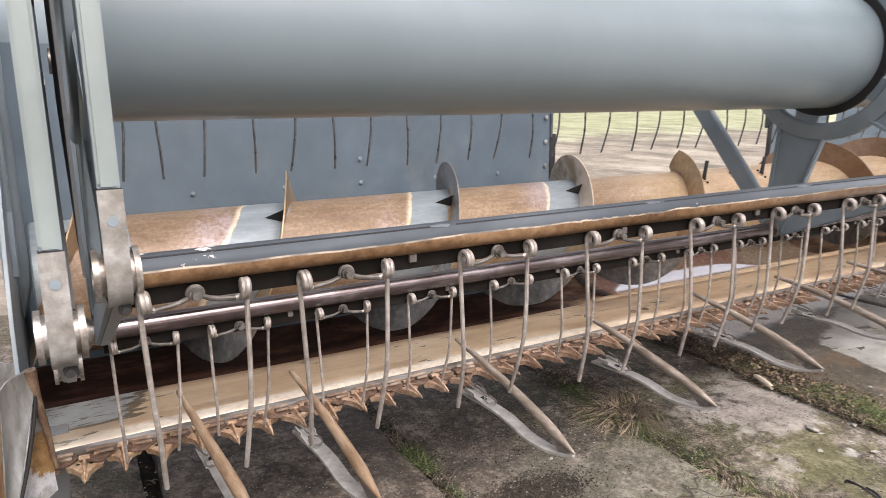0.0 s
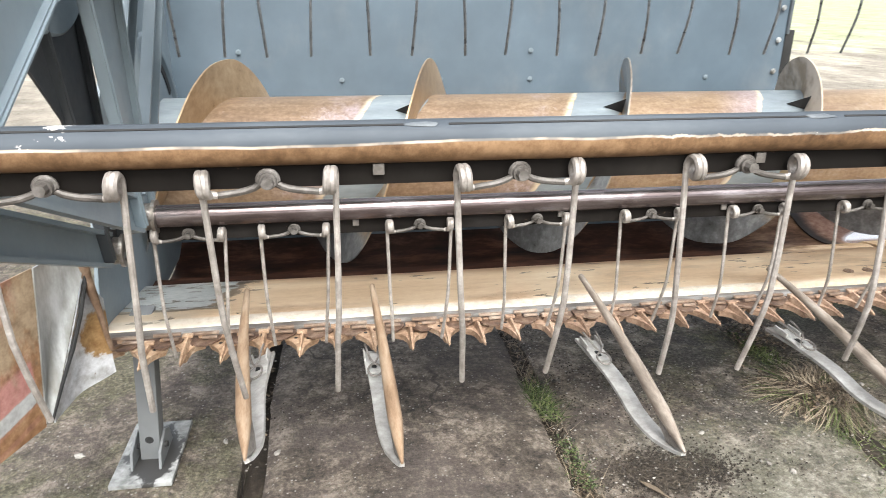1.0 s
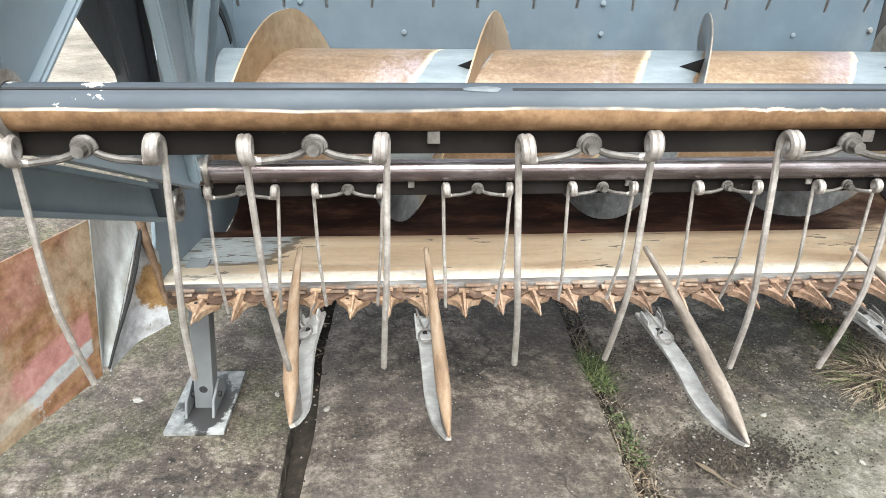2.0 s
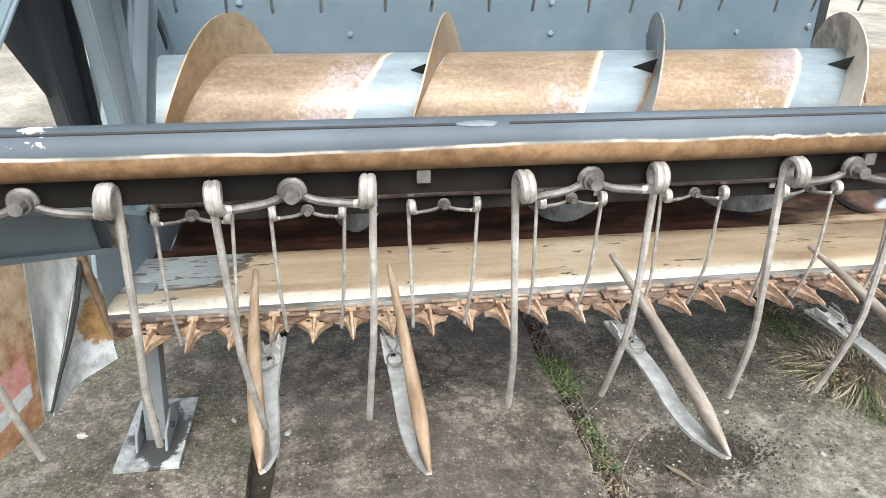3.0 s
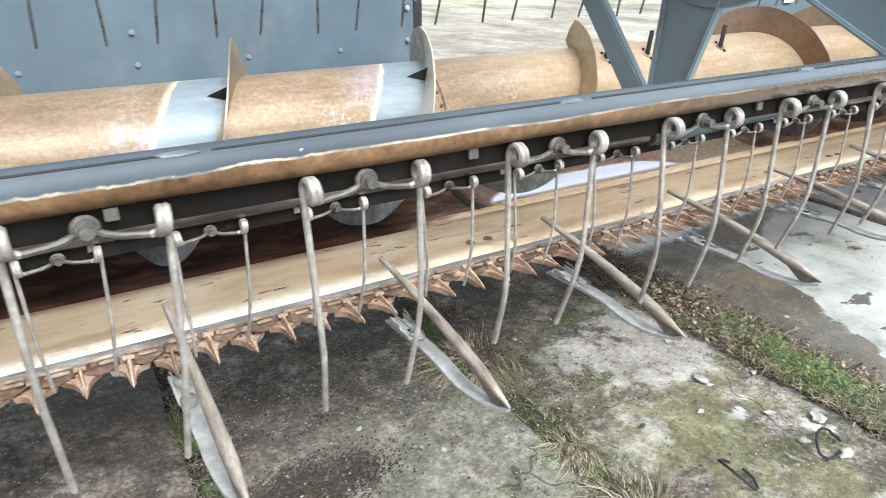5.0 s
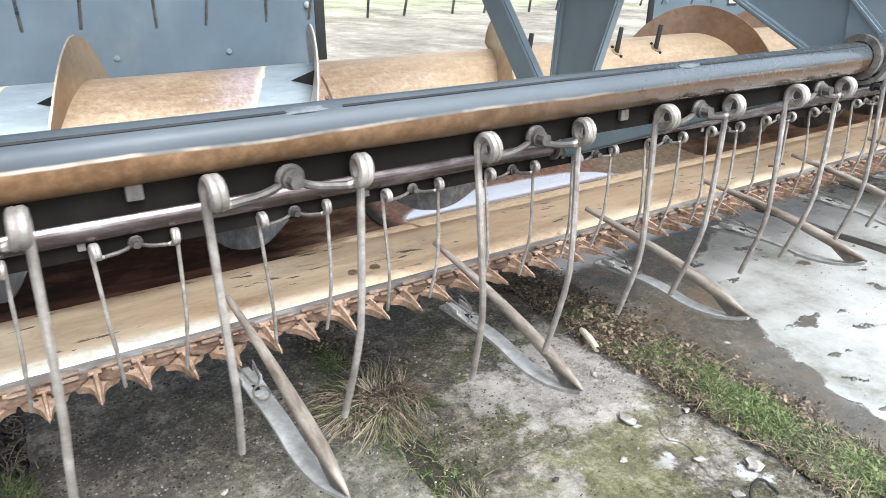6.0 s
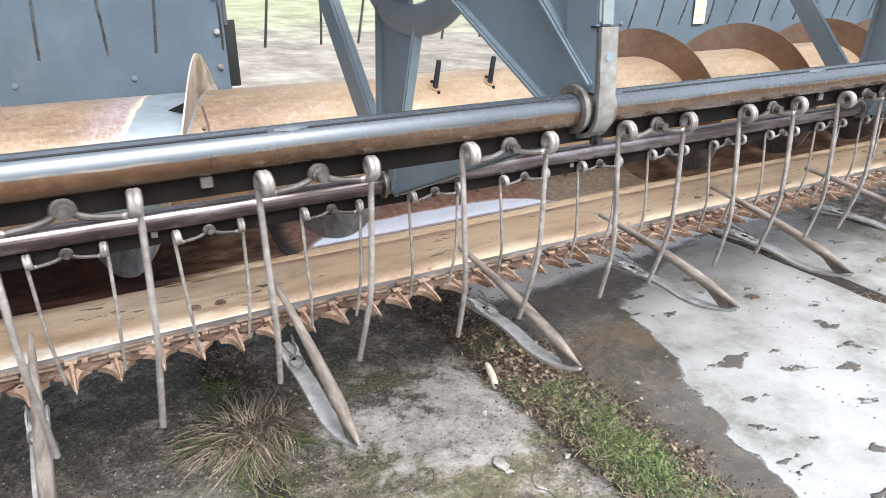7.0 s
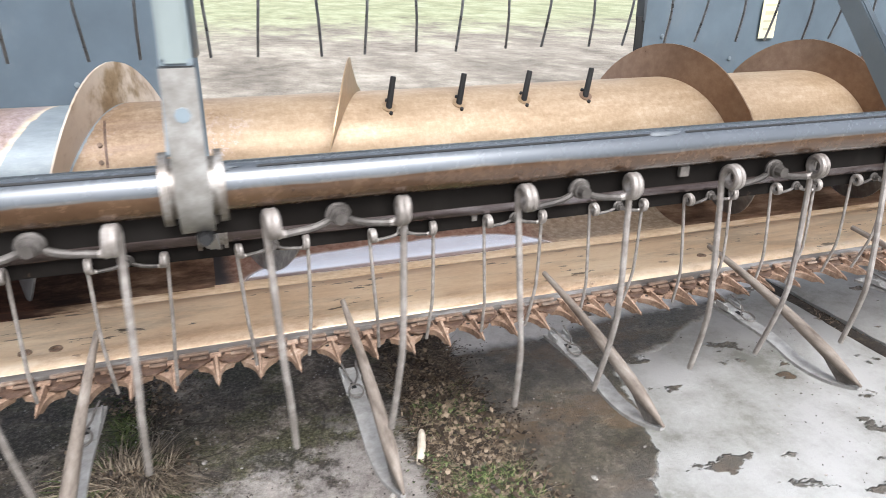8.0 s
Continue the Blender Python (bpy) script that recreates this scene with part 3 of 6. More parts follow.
    # dried pale grit on one slab
    grit_y = calc(t, "ADD", o[1], calc(t, "MULTIPLY", calc(t, "SUBTRACT", mid, 0.5), 0.5))
    dried = calc(t, "MULTIPLY", calc(t, "MULTIPLY", step(t, calc(t, "ADD", o[0], calc(t, "MULTIPLY", grit_y, 0.4)), 1.16, 1.3), step(t, o[0], 1.8, 1.74)), step(t, grit_y, 0.3, 0.1))
    dried = calc(t, "MULTIPLY", dried, step(t, noise_tex(t, c, 5, 7, 0.72), 0.36, 0.52))
    col = blend(t, calc(t, "MULTIPLY", dried, 0.7), col, ramp(t, mixv, [(0.4, (0.085, 0.08, 0.058)), (0.5, (0.265, 0.252, 0.2)), (0.6, (0.5, 0.48, 0.41))]))
    chalk = calc(t, "MULTIPLY", calc(t, "MULTIPLY", step(t, o[0], 2.2, 2.35), step(t, o[0], 2.62, 2.5)), step(t, noise_tex(t, c, 6.5, 6, 0.6), 0.57, 0.62))
    chalk = calc(t, "MULTIPLY", chalk, step(t, o[1], -0.02, -0.15))
    col = blend(t, chalk, col, (0.62, 0.61, 0.58))
    # mud drifted out from under the knife, and a few thin cracks
    mud = calc(t, "MULTIPLY", step(t, noise_tex(t, c, 5.5, 7, 0.7), 0.46, 0.58), calc(t, "MULTIPLY", step(t, o[0], 0.95, 1.3), step(t, o[0], 2.7, 2.5)))
    mud = calc(t, "MULTIPLY", mud, step(t, calc(t, "ADD", o[1], calc(t, "MULTIPLY", mid, 0.25)), 0.18, 0.36))
    col = blend(t, calc(t, "MULTIPLY", mud, 0.75), col, ramp(t, grit, [(0.4, (0.018, 0.016, 0.013)), (0.52, (0.055, 0.05, 0.042)), (0.64, (0.17, 0.155, 0.135))]))
    warp = t.nodes.new("ShaderNodeVectorMath")
    warp.operation = "MULTIPLY_ADD"
    warp.inputs[1].default_value = (0.25, 0.25, 0.25)
    jitter = node(t, "ShaderNodeTexNoise")
    jitter.inputs["Scale"].default_value = 7
    t.links.new(c, jitter.inputs["Vector"])
    t.links.new(jitter.outputs["Color"], warp.inputs[0])
    t.links.new(c, warp.inputs[2])
    cells = t.nodes.new("ShaderNodeTexVoronoi")
    cells.feature = "DISTANCE_TO_EDGE"
    cells.inputs["Scale"].default_value = 1.9
    t.links.new(warp.outputs[0], cells.inputs["Vector"])
    crack = calc(t, "MULTIPLY", step(t, cells.outputs["Distance"], 0.011, 0.004), step(t, big, 0.46, 0.56))
    col = blend(t, calc(t, "MULTIPLY", crack, 0.7), col, (0.03, 0.025, 0.018))
    # white crust with its own ragged outline
    w = calc(t, "MULTIPLY", calc(t, "SUBTRACT", noise_tex(t, c, 5, 7, 0.6), 0.5), 0.3)
    d = calc(t, "ADD", calc(t, "SUBTRACT", calc(t, "SUBTRACT", o[0], calc(t, "MULTIPLY", o[1], 0.38)), 3.06), w)
    tongue_lo = calc(t, "SUBTRACT", o[1], calc(t, "ADD", 0.44, calc(t, "MULTIPLY", calc(t, "SUBTRACT", o[0], 3.23), 0.45)))
    tongue_hi = calc(t, "SUBTRACT", o[1], calc(t, "ADD", 0.7, calc(t, "MULTIPLY", calc(t, "SUBTRACT", o[0], 2.95), 0.1)))
    crust = calc(t, "MULTIPLY", step(t, d, 0.0, 0.018), step(t, calc(t, "ADD", tongue_lo, calc(t, "MULTIPLY", w, 0.6)), 0.03, -0.02))
    back = calc(t, "MULTIPLY", step(t, calc(t, "ADD", tongue_hi, calc(t, "MULTIPLY", w, 0.5)), -0.03, 0.03), step(t, o[0], 2.68, 2.76))
    crust = calc(t, "MAXIMUM", crust, back)
    crust = calc(t, "MULTIPLY", crust, step(t, o[0], 5.2, 4.4))
    holes = step(t, noise_tex(t, c, 9, 4, 0.55, (0.7, 1.3, 1)), 0.66, 0.63)
    crust = calc(t, "MULTIPLY", crust, holes)
    pale_d = t.nodes.new("ShaderNodeVectorMath")
    pale_d.operation = "DISTANCE"
    pale_d.inputs[1].default_value = (2.3, 0.16, -0.01)
    t.links.new(c, pale_d.inputs[0])
    splash = calc(t, "MULTIPLY", step(t, calc(t, "ADD", noise_tex(t, c, 3.4, 8, 0.72), calc(t, "MULTIPLY", step(t, pale_d.outputs["Value"], 0.34, 0.08), 0.14)), 0.52, 0.6), calc(t, "MULTIPLY", step(t, o[0], 1.75, 2.1), calc(t, "MULTIPLY", step(t, o[1], 0.6, 0.3), 0.75)))
    white = ramp(t, calc(t, "ADD", calc(t, "MULTIPLY", mixv, 0.4), calc(t, "MULTIPLY", noise_tex(t, c, 3.1, 6, 0.62), 0.6)), [(0.4, (0.185, 0.185, 0.162)), (0.47, (0.3, 0.3, 0.282)), (0.56, (0.385, 0.385, 0.375))])
    col = blend(t, splash, col, ramp(t, mixv, [(0.4, (0.24, 0.21, 0.19)), (0.5, (0.47, 0.43, 0.4)), (0.6, (0.62, 0.58, 0.545))]))
    wet = calc(t, "MULTIPLY", step(t, o[0], 2.6, 2.7), calc(t, "SUBTRACT", 1.0, crust))
    wet = calc(t, "MULTIPLY", wet, step(t, o[0], 4.6, 4.2))
    col = blend(t, calc(t, "MULTIPLY", wet, 0.8), col, ramp(t, mixv, [(0.38, (0.035, 0.028, 0.02)), (0.5, (0.09, 0.074, 0.053)), (0.6, (0.21, 0.178, 0.13))]))
    ochre = calc(t, "MULTIPLY", wet, step(t, noise_tex(t, c, 4.2, 7, 0.66, (0.8, 1.3, 1)), 0.5, 0.62))
    col = blend(t, calc(t, "MULTIPLY", ochre, 0.6), col, (0.17, 0.105, 0.05))
    thin = calc(t, "MULTIPLY", calc(t, "MULTIPLY", step(t, d, -0.28, -0.02), step(t, o[1], 0.12, -0.12)), calc(t, "MULTIPLY", wet, 0.55))
    col = blend(t, thin, col, (0.17, 0.163, 0.15))
    col = blend(t, crust, col, white)
    # crust behind the knife is whitened further to offset the header's shade
    col = blend(t, calc(t, "MULTIPLY", back, holes), col, ramp(t, mixv, [(0.4, (0.6, 0.59, 0.57)), (0.55, (0.8, 0.79, 0.78))]))
    t.links.new(col, p.inputs["Base Color"])
    rr = calc(t, "SUBTRACT", calc(t, "ADD", 0.62, calc(t, "MULTIPLY", fine, 0.3)), calc(t, "MULTIPLY", wet, 0.35))
    t.links.new(rr, p.inputs["Roughness"])
    bump(t, p, calc(t, "MULTIPLY", calc(t, "ADD", mixv, calc(t, "MULTIPLY", fine, 0.22)), calc(t, "SUBTRACT", 1.0, calc(t, "MULTIPLY", crust, 0.8))), 1.0, 0.03)
    return m


SLAB = slab_material()


def ground_material():
    """Trodden earth and gravel near by, thin pale grass further out."""
    m, t, p = mat("earth_and_grass")
    c = coords(t, True)
    o = xyz(t, c)
    fine = noise_tex(t, c, 40, 7, 0.75)
    mid = noise_tex(t, c, 3.5, 6, 0.65)
    streak = noise_tex(t, c, 1.3, 7, 0.7, (0.7, 0.35, 1))
    mixv = calc(t, "ADD", calc(t, "MULTIPLY", fine, 0.5), calc(t, "MULTIPLY", mid, 0.5))
    earth = ramp(t, mixv, [(0.32, (0.075, 0.06, 0.045)), (0.5, (0.17, 0.145, 0.11)), (0.68, (0.32, 0.285, 0.23))])
    gravel = ramp(t, calc(t, "ADD", calc(t, "MULTIPLY", mixv, 0.5), calc(t, "MULTIPLY", streak, 0.5)), [(0.4, (0.1, 0.085, 0.066)), (0.5, (0.225, 0.198, 0.158)), (0.6, (0.38, 0.345, 0.285))])
    grass = ramp(t, calc(t, "ADD", calc(t, "MULTIPLY", mixv, 0.5), calc(t, "MULTIPLY", streak, 0.5)), [(0.38, (0.14, 0.15, 0.075)), (0.5, (0.27, 0.285, 0.165)), (0.62, (0.42, 0.425, 0.3))])
    far = step(t, o[1], 1.8, 2.8)
    col = blend(t, far, earth, gravel)
    g = step(t, calc(t, "ADD", calc(t, "MULTIPLY", o[1], 0.05), calc(t, "MULTIPLY", streak, 1.3)), 1.2, 1.6)
    col = blend(t, g, col, grass)
    t.links.new(col, p.inputs["Base Color"])
    p.inputs["Roughness"].default_value = 0.9
    bump(t, p, mixv, 0.8, 0.02)
    return m


GROUND = ground_material()


def leaf_material(name, a, b, c3):
    m, t, p = mat(name)
    r = t.nodes.new("ShaderNodeNewGeometry").outputs["Random Per Island"]
    t.links.new(ramp(t, r, [(0.1, a), (0.5, b), (0.9, c3)]), p.inputs["Base Color"])
    p.inputs["Roughness"].default_value = 0.65
    return m


GRASS = leaf_material("grass_blades", (0.018, 0.03, 0.008), (0.07, 0.105, 0.026), (0.2, 0.235, 0.09))
CLOVER = leaf_material("small_green_leaves", (0.018, 0.028, 0.009), (0.06, 0.088, 0.026), (0.16, 0.195, 0.075))
STRAW = leaf_material("dry_straw", (0.04, 0.031, 0.022), (0.14, 0.11, 0.078), (0.36, 0.3, 0.22))
MULCH = leaf_material("dead_leaves", (0.022, 0.015, 0.01), (0.075, 0.052, 0.034), (0.26, 0.2, 0.135))
SOIL = rust("dark_soil", (0.01, 0.008, 0.006), (0.034, 0.026, 0.019), (0.09, 0.073, 0.053), 0.0, 0.95, 55, None, 1.0)
STONE = leaf_material("pebbles", (0.045, 0.039, 0.033), (0.14, 0.126, 0.108), (0.36, 0.338, 0.305))
YELLOW = paint("pale_yellow_sticker", (0.74, 0.72, 0.46), 0.5, 0.0)
INK = paint("faded_print", (0.5, 0.48, 0.32), 0.5, 0.0)
WOODM = rust("bleached_wood", (0.3, 0.24, 0.17), (0.5, 0.43, 0.34), (0.66, 0.6, 0.5), 0.0, 0.7, 30)


# ---- mesh helpers ----
def part(name, bm, material, parent=None, label="", smooth=True):
    me = bpy.data.meshes.new(name)
    bmesh.ops.recalc_face_normals(bm, faces=bm.faces)
    bm.to_mesh(me)
    bm.free()
    me.materials.append(material)
    if smooth:
        for f in me.polygons:
            f.use_smooth = True
        me.set_sharp_from_angle(angle=radians(38))
    ob = new(name, me)
    if parent is not None:
        ob.parent = parent
    if label:
        tagged(ob, label)
    return ob


def again(ob, m):
    """One more object on the same mesh, beside ob, at the pose m under the same parent."""
    o = ob.copy()
    scene.collection.objects.link(o)
    o.matrix_basis = m
    return o


def base(name, label, category, m=None, group=""):
    ob = new(name)
    ob.empty_display_size = 0.1
    if m is not None:
        ob.matrix_basis = m
    return tagged(ob, label, category, group)


def add_box(bm, cx, cy, cz, sx, sy, sz, bevel=0.0, turn=None):
    r = bmesh.ops.create_cube(bm, size=1.0)
    vs = r["verts"]
    bmesh.ops.scale(bm, vec=(sx, sy, sz), verts=vs)
    if bevel:
        es = list({e for v in vs for e in v.link_edges})
        out = bmesh.ops.bevel(bm, geom=es, offset=bevel, segments=2, affect="EDGES", profile=0.6)
        vs = list({v for f in out["faces"] for v in f.verts} | {v for v in vs if v.is_valid})
    m = Matrix.Translation((cx, cy, cz))
    if turn is not None:
        m = m @ turn
    bmesh.ops.transform(bm, matrix=m, verts=vs)


def sweep(bm, pts, rad, sides=8, closed_ends=True, flat=None):
    """A wire or pipe along pts; rad a number or one per point; flat=(a, b) gives an oval section."""
    pts = [Vector(p) for p in pts]
    n = len(pts)
    rads = rad if isinstance(rad, (list, tuple)) else [rad] * n
    tang = [(pts[min(i + 1, n - 1)] - pts[max(i - 1, 0)]).normalized() for i in range(n)]
    ref = Vector((0, 0, 1)) if abs(tang[0].z) < 0.9 else Vector((1, 0, 0))
    nrm = (ref - tang[0] * ref.dot(tang[0])).normalized()
    rings = []
    for i in range(n):
        nrm = (nrm - tang[i] * nrm.dot(tang[i])).normalized()
        bi = tang[i].cross(nrm)
        ring = []
        for k in range(sides):
            a = 2 * math.pi * k / sides
            fa, fb = flat if flat else (1, 1)
            ring.append(bm.verts.new(pts[i] + nrm * (math.cos(a) * rads[i] * fa) + bi * (math.sin(a) * rads[i] * fb)))
        rings.append(ring)
    for i in range(n - 1):
        for k in range(sides):
            bm.faces.new((rings[i][k], rings[i][(k + 1) % sides], rings[i + 1][(k + 1) % sides], rings[i + 1][k]))
    if closed_ends:
        bm.faces.new(rings[0][::-1])
        bm.faces.new(rings[-1])


def lathe_x(bm, prof, sides=48, y=0.0, z=0.0):
    """Turn a profile of (x, r) pairs about the x axis through (y, z)."""
    rings = []
    for x, r in prof:
        rings.append([bm.verts.new((x, y + r * math.cos(2 * math.pi * k / sides), z + r * math.sin(2 * math.pi * k / sides))) for k in range(sides)])
    for a, b in zip(rings, rings[1:]):
        for k in range(sides):
            bm.faces.new((a[k], a[(k + 1) % sides], b[(k + 1) % sides], b[k]))
    return rings


def plate_x(bm, outline, x0, x1, bevel=0.0):
    """A plate cut to an outline of (y, z) pairs, from x0 to x1."""
    a = [bm.verts.new((x0, y, z)) for y, z in outline]
    b = [bm.verts.new((x1, y, z)) for y, z in outline]
    n = len(a)
    fs = [bm.faces.new(a), bm.faces.new(b[::-1])]
    for i in range(n):
        fs.append(bm.faces.new((a[i], b[i], b[(i + 1) % n], a[(i + 1) % n])))
    if bevel:
        es = list(set(fs[0].edges) | set(fs[1].edges))
        bmesh.ops.bevel(bm, geom=es, offset=bevel, segments=2, affect="EDGES")


def strip_sheet(bm, prof, x0, x1, thick, cuts=1):
    """A bent sheet: profile of (y, z) pairs drawn out along x, with thickness."""
    prof = [Vector((0, y, z)) for y, z in prof]
    n = len(prof)
    off = []
    for i in range(n):
        d = (prof[min(i + 1, n - 1)] - prof[max(i - 1, 0)]).normalized()
        off.append(Vector((0, d.z, -d.y)) * thick)
    xs = [x0 + (x1 - x0) * i / cuts for i in range(cuts + 1)]
    top = [[bm.verts.new((x, p.y, p.z)) for p in prof] for x in xs]
    bot = [[bm.verts.new((x, (p + o).y, (p + o).z)) for p, o in zip(prof, off)] for x in xs]
    for i in range(cuts):
        for j in range(n - 1):
            bm.faces.new((top[i][j], top[i][j + 1], top[i + 1][j + 1], top[i + 1][j]))
            bm.faces.new((bot[i][j], bot[i + 1][j], bot[i + 1][j + 1], bot[i][j + 1]))
        for j in (0, n - 1):
            bm.faces.new((top[i][j], top[i + 1][j], bot[i + 1][j], bot[i][j]))
    for i in (0, cuts):
        for j in range(n - 1):
            bm.faces.new((top[i][j], bot[i][j], bot[i][j + 1], top[i][j + 1]))


def bolt_y(bm, x, y, z, r, h, sides=6):
    """A hexagon bolt head that faces the -y side, on a round washer."""
    for rr, y0, y1, s in ((r * 1.45, y, y - h * 0.3, 14), (r, y - h * 0.3, y - h, sides)):
        a = [bm.verts.new((x + rr * math.cos(2 * math.pi * k / s), y0, z + rr * math.sin(2 * math.pi * k / s))) for k in range(s)]
        b = [bm.verts.new((x + rr * 0.93 * math.cos(2 * math.pi * k / s), y1, z + rr * 0.93 * math.sin(2 * math.pi * k / s))) for k in range(s)]
        bm.faces.new(a)
        bm.faces.new(b[::-1])
        for k in range(s):
            bm.faces.new((a[k], b[k], b[(k + 1) % s], a[(k + 1) % s]))


def lift(x):
    """Height of the yard along x: it falls gently towards the feeder side."""
    return -0.014 * (x - 1.5) + 0.018 * max(0.0, 1.5 - x)


# ---- ground: one sheet to the horizon ----
def build_ground():
    bm = bmesh.new()
    xs = [-900, -300, -100, -40, -15, -6, -3] + [-2 + 0.5 * i for i in range(22)] + [12, 20, 50, 120, 300, 900]
    ys = [-900, -300, -100, -30, -12, -6] + [-4 + 0.5 * i for i in range(28)] + [13, 18, 30, 60, 120, 300, 900]
    grid = []
    for x in xs:
        row = []
        for y in ys:
            near = max(0.0, 1 - max(abs(x - 2) / 14, abs(y) / 14))
            z = lift(max(-3, min(9, x))) - 0.105 + 0.012 * noise.noise((x * 0.9, y * 0.9, 3)) * near
            if y > 2.6 or y < -3.4 or x < -1.9 or x > 7.9:
                z += 0.095
            row.append(bm.verts.new((x, y, z)))
        grid.append(row)
    for i in range(len(xs) - 1):
        for j in range(len(ys) - 1):
            bm.faces.new((grid[i][j], grid[i + 1][j], grid[i + 1][j + 1], grid[i][j + 1]))
    return tagged(part("ground", bm, GROUND), "bare trodden earth turning to thin pale grass", "ground", kind="structure")


build_ground()

# ---- header: floor pan, rear wall, end panel, knife ----
X0, X1 = -0.095, 5.82
OPEN0, OPEN1 = 2.04, 3.66
header = base("grain_header", "grey harvester header, worn tan floor, rusty knife, raised above concrete", "harvester header", pose(0, 0, 0))


def trough(a0, a1, steps, r=0.315):
    return [(AUG_Y + r * math.cos(radians(a0 + (a1 - a0) * i / steps)), AUG_Z + r * math.sin(radians(a0 + (a1 - a0) * i / steps))) for i in range(steps + 1)]


def build_pan():
    lip = [(0.14, 0.43), (0.138, 0.442), (0.143, 0.452), (0.153, 0.458), (0.17, 0.46), (0.2, 0.457), (0.25, 0.449), (0.46, 0.415)]
    bm = bmesh.new()
    strip_sheet(bm, lip + [(0.475, 0.411), (0.487, 0.403)], X0, X1, 0.006, 40)
    for v in bm.verts:
        v.co.z += 0.003 * noise.noise((v.co.x * 2.1, v.co.y * 3, 0))
    part("floor_pan", bm, PAN, header, "tan polished steel floor pan with pale worn lip")
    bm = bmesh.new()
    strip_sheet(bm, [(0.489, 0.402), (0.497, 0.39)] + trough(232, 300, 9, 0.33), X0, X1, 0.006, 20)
    part("trough", bm, TROUGH, header, "rusty auger trough, coloured dark for the shade under the auger")
    for x in (1.70, 1.755, 3.3, 3.355):
        bm = bmesh.new()
        r = [[bm.verts.new((x + rr * math.cos(k * math.pi / 8), 0.215 + rr * math.sin(k * math.pi / 8), 0.4555 + zz)) for k in range(16)] for rr, zz in ((0.013, 0.0), (0.012, 0.003), (0.006, 0.0035), (0.005, 0.0005))]
        for ra, rb in zip(r, r[1:]):
            for k in range(16):
                bm.faces.new((ra[k], ra[(k + 1) % 16], rb[(k + 1) % 16], rb[k]))
        bm.faces.new(r[-1])
        part("pan_bolt", bm, ROD, header, "dark countersunk bolt")
    rear = trough(300, 352, 6, 0.33) + [(1.08, 0.70), (1.12, 0.80), (1.13, 1.34)]
    for a, b in ((X0, OPEN0), (OPEN1, X1)):
        bm = bmesh.new()
        strip_sheet(bm, rear, a, b, 0.006, 12)
        for v in bm.verts:
            if v.co.z > 0.8:
                v.co.y += 0.004 * noise.noise((v.co.x * 2.3, v.co.z * 3, 5))
        part("rear_wall", bm, WALL if a < 1 else WALL_LIGHTER, header, "grey painted sheet rear wall")
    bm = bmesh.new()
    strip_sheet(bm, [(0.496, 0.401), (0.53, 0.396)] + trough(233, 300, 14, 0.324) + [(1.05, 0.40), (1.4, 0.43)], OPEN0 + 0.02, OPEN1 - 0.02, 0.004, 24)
    part("feeder_floor", bm, FEEDER, header, "rusty feeder floor with a polished patch painted white for sky glare")
    # top beam and the dark rubber strips beside the opening
    bm = bmesh.new()
    add_box(bm, (X0 + X1) / 2, 1.2, 1.40, X1 - X0, 0.13, 0.13, 0.008)
    part("top_beam", bm, PAINT, header)
    for x, s in ((OPEN0, 1), (OPEN1, -1)):
        bm = bmesh.new()
        add_box(bm, x + s * 0.014, 1.123, 0.90, 0.034, 0.008, 0.21, 0.002)
        part("rubber_strip", bm, BLACK, header, "black rubber edge strip")
        bm = bmesh.new()
        add_box(bm, x + s * 0.002, 1.14, 1.16, 0.012, 0.05, 0.34, 0.002)
        part("opening_flange", bm, PAINT_DARK, header)
    # rivets of the rear wall
    rng = random.Random(4)
    for a, b in ((0.12, OPEN0 - 0.14), (OPEN1 + 0.08, 5.6)):
        n = int((b - a) / 0.155)
        for k in range(n + 1):
            x = a + (b - a) * k / n
            for z in (0.842, 0.93 + 0.012 * rng.random()):
                if (z > 0.9 and k % 3) or k % 2:
                    continue
                bm = bmesh.new()
                bolt_y(bm, x + rng.uniform(-0.01, 0.01), 1.117, z, 0.006, 0.0025, 10)
                part("rivet", bm, PAINT, header)
    # rivet line on the right edge
    for z in (0.86, 0.97, 1.08):
        bm = bmesh.new()
        bolt_y(bm, OPEN0 - 0.03, 1.117, z, 0.007, 0.006, 10)
        part("rivet", bm, BARE, header)


build_pan()


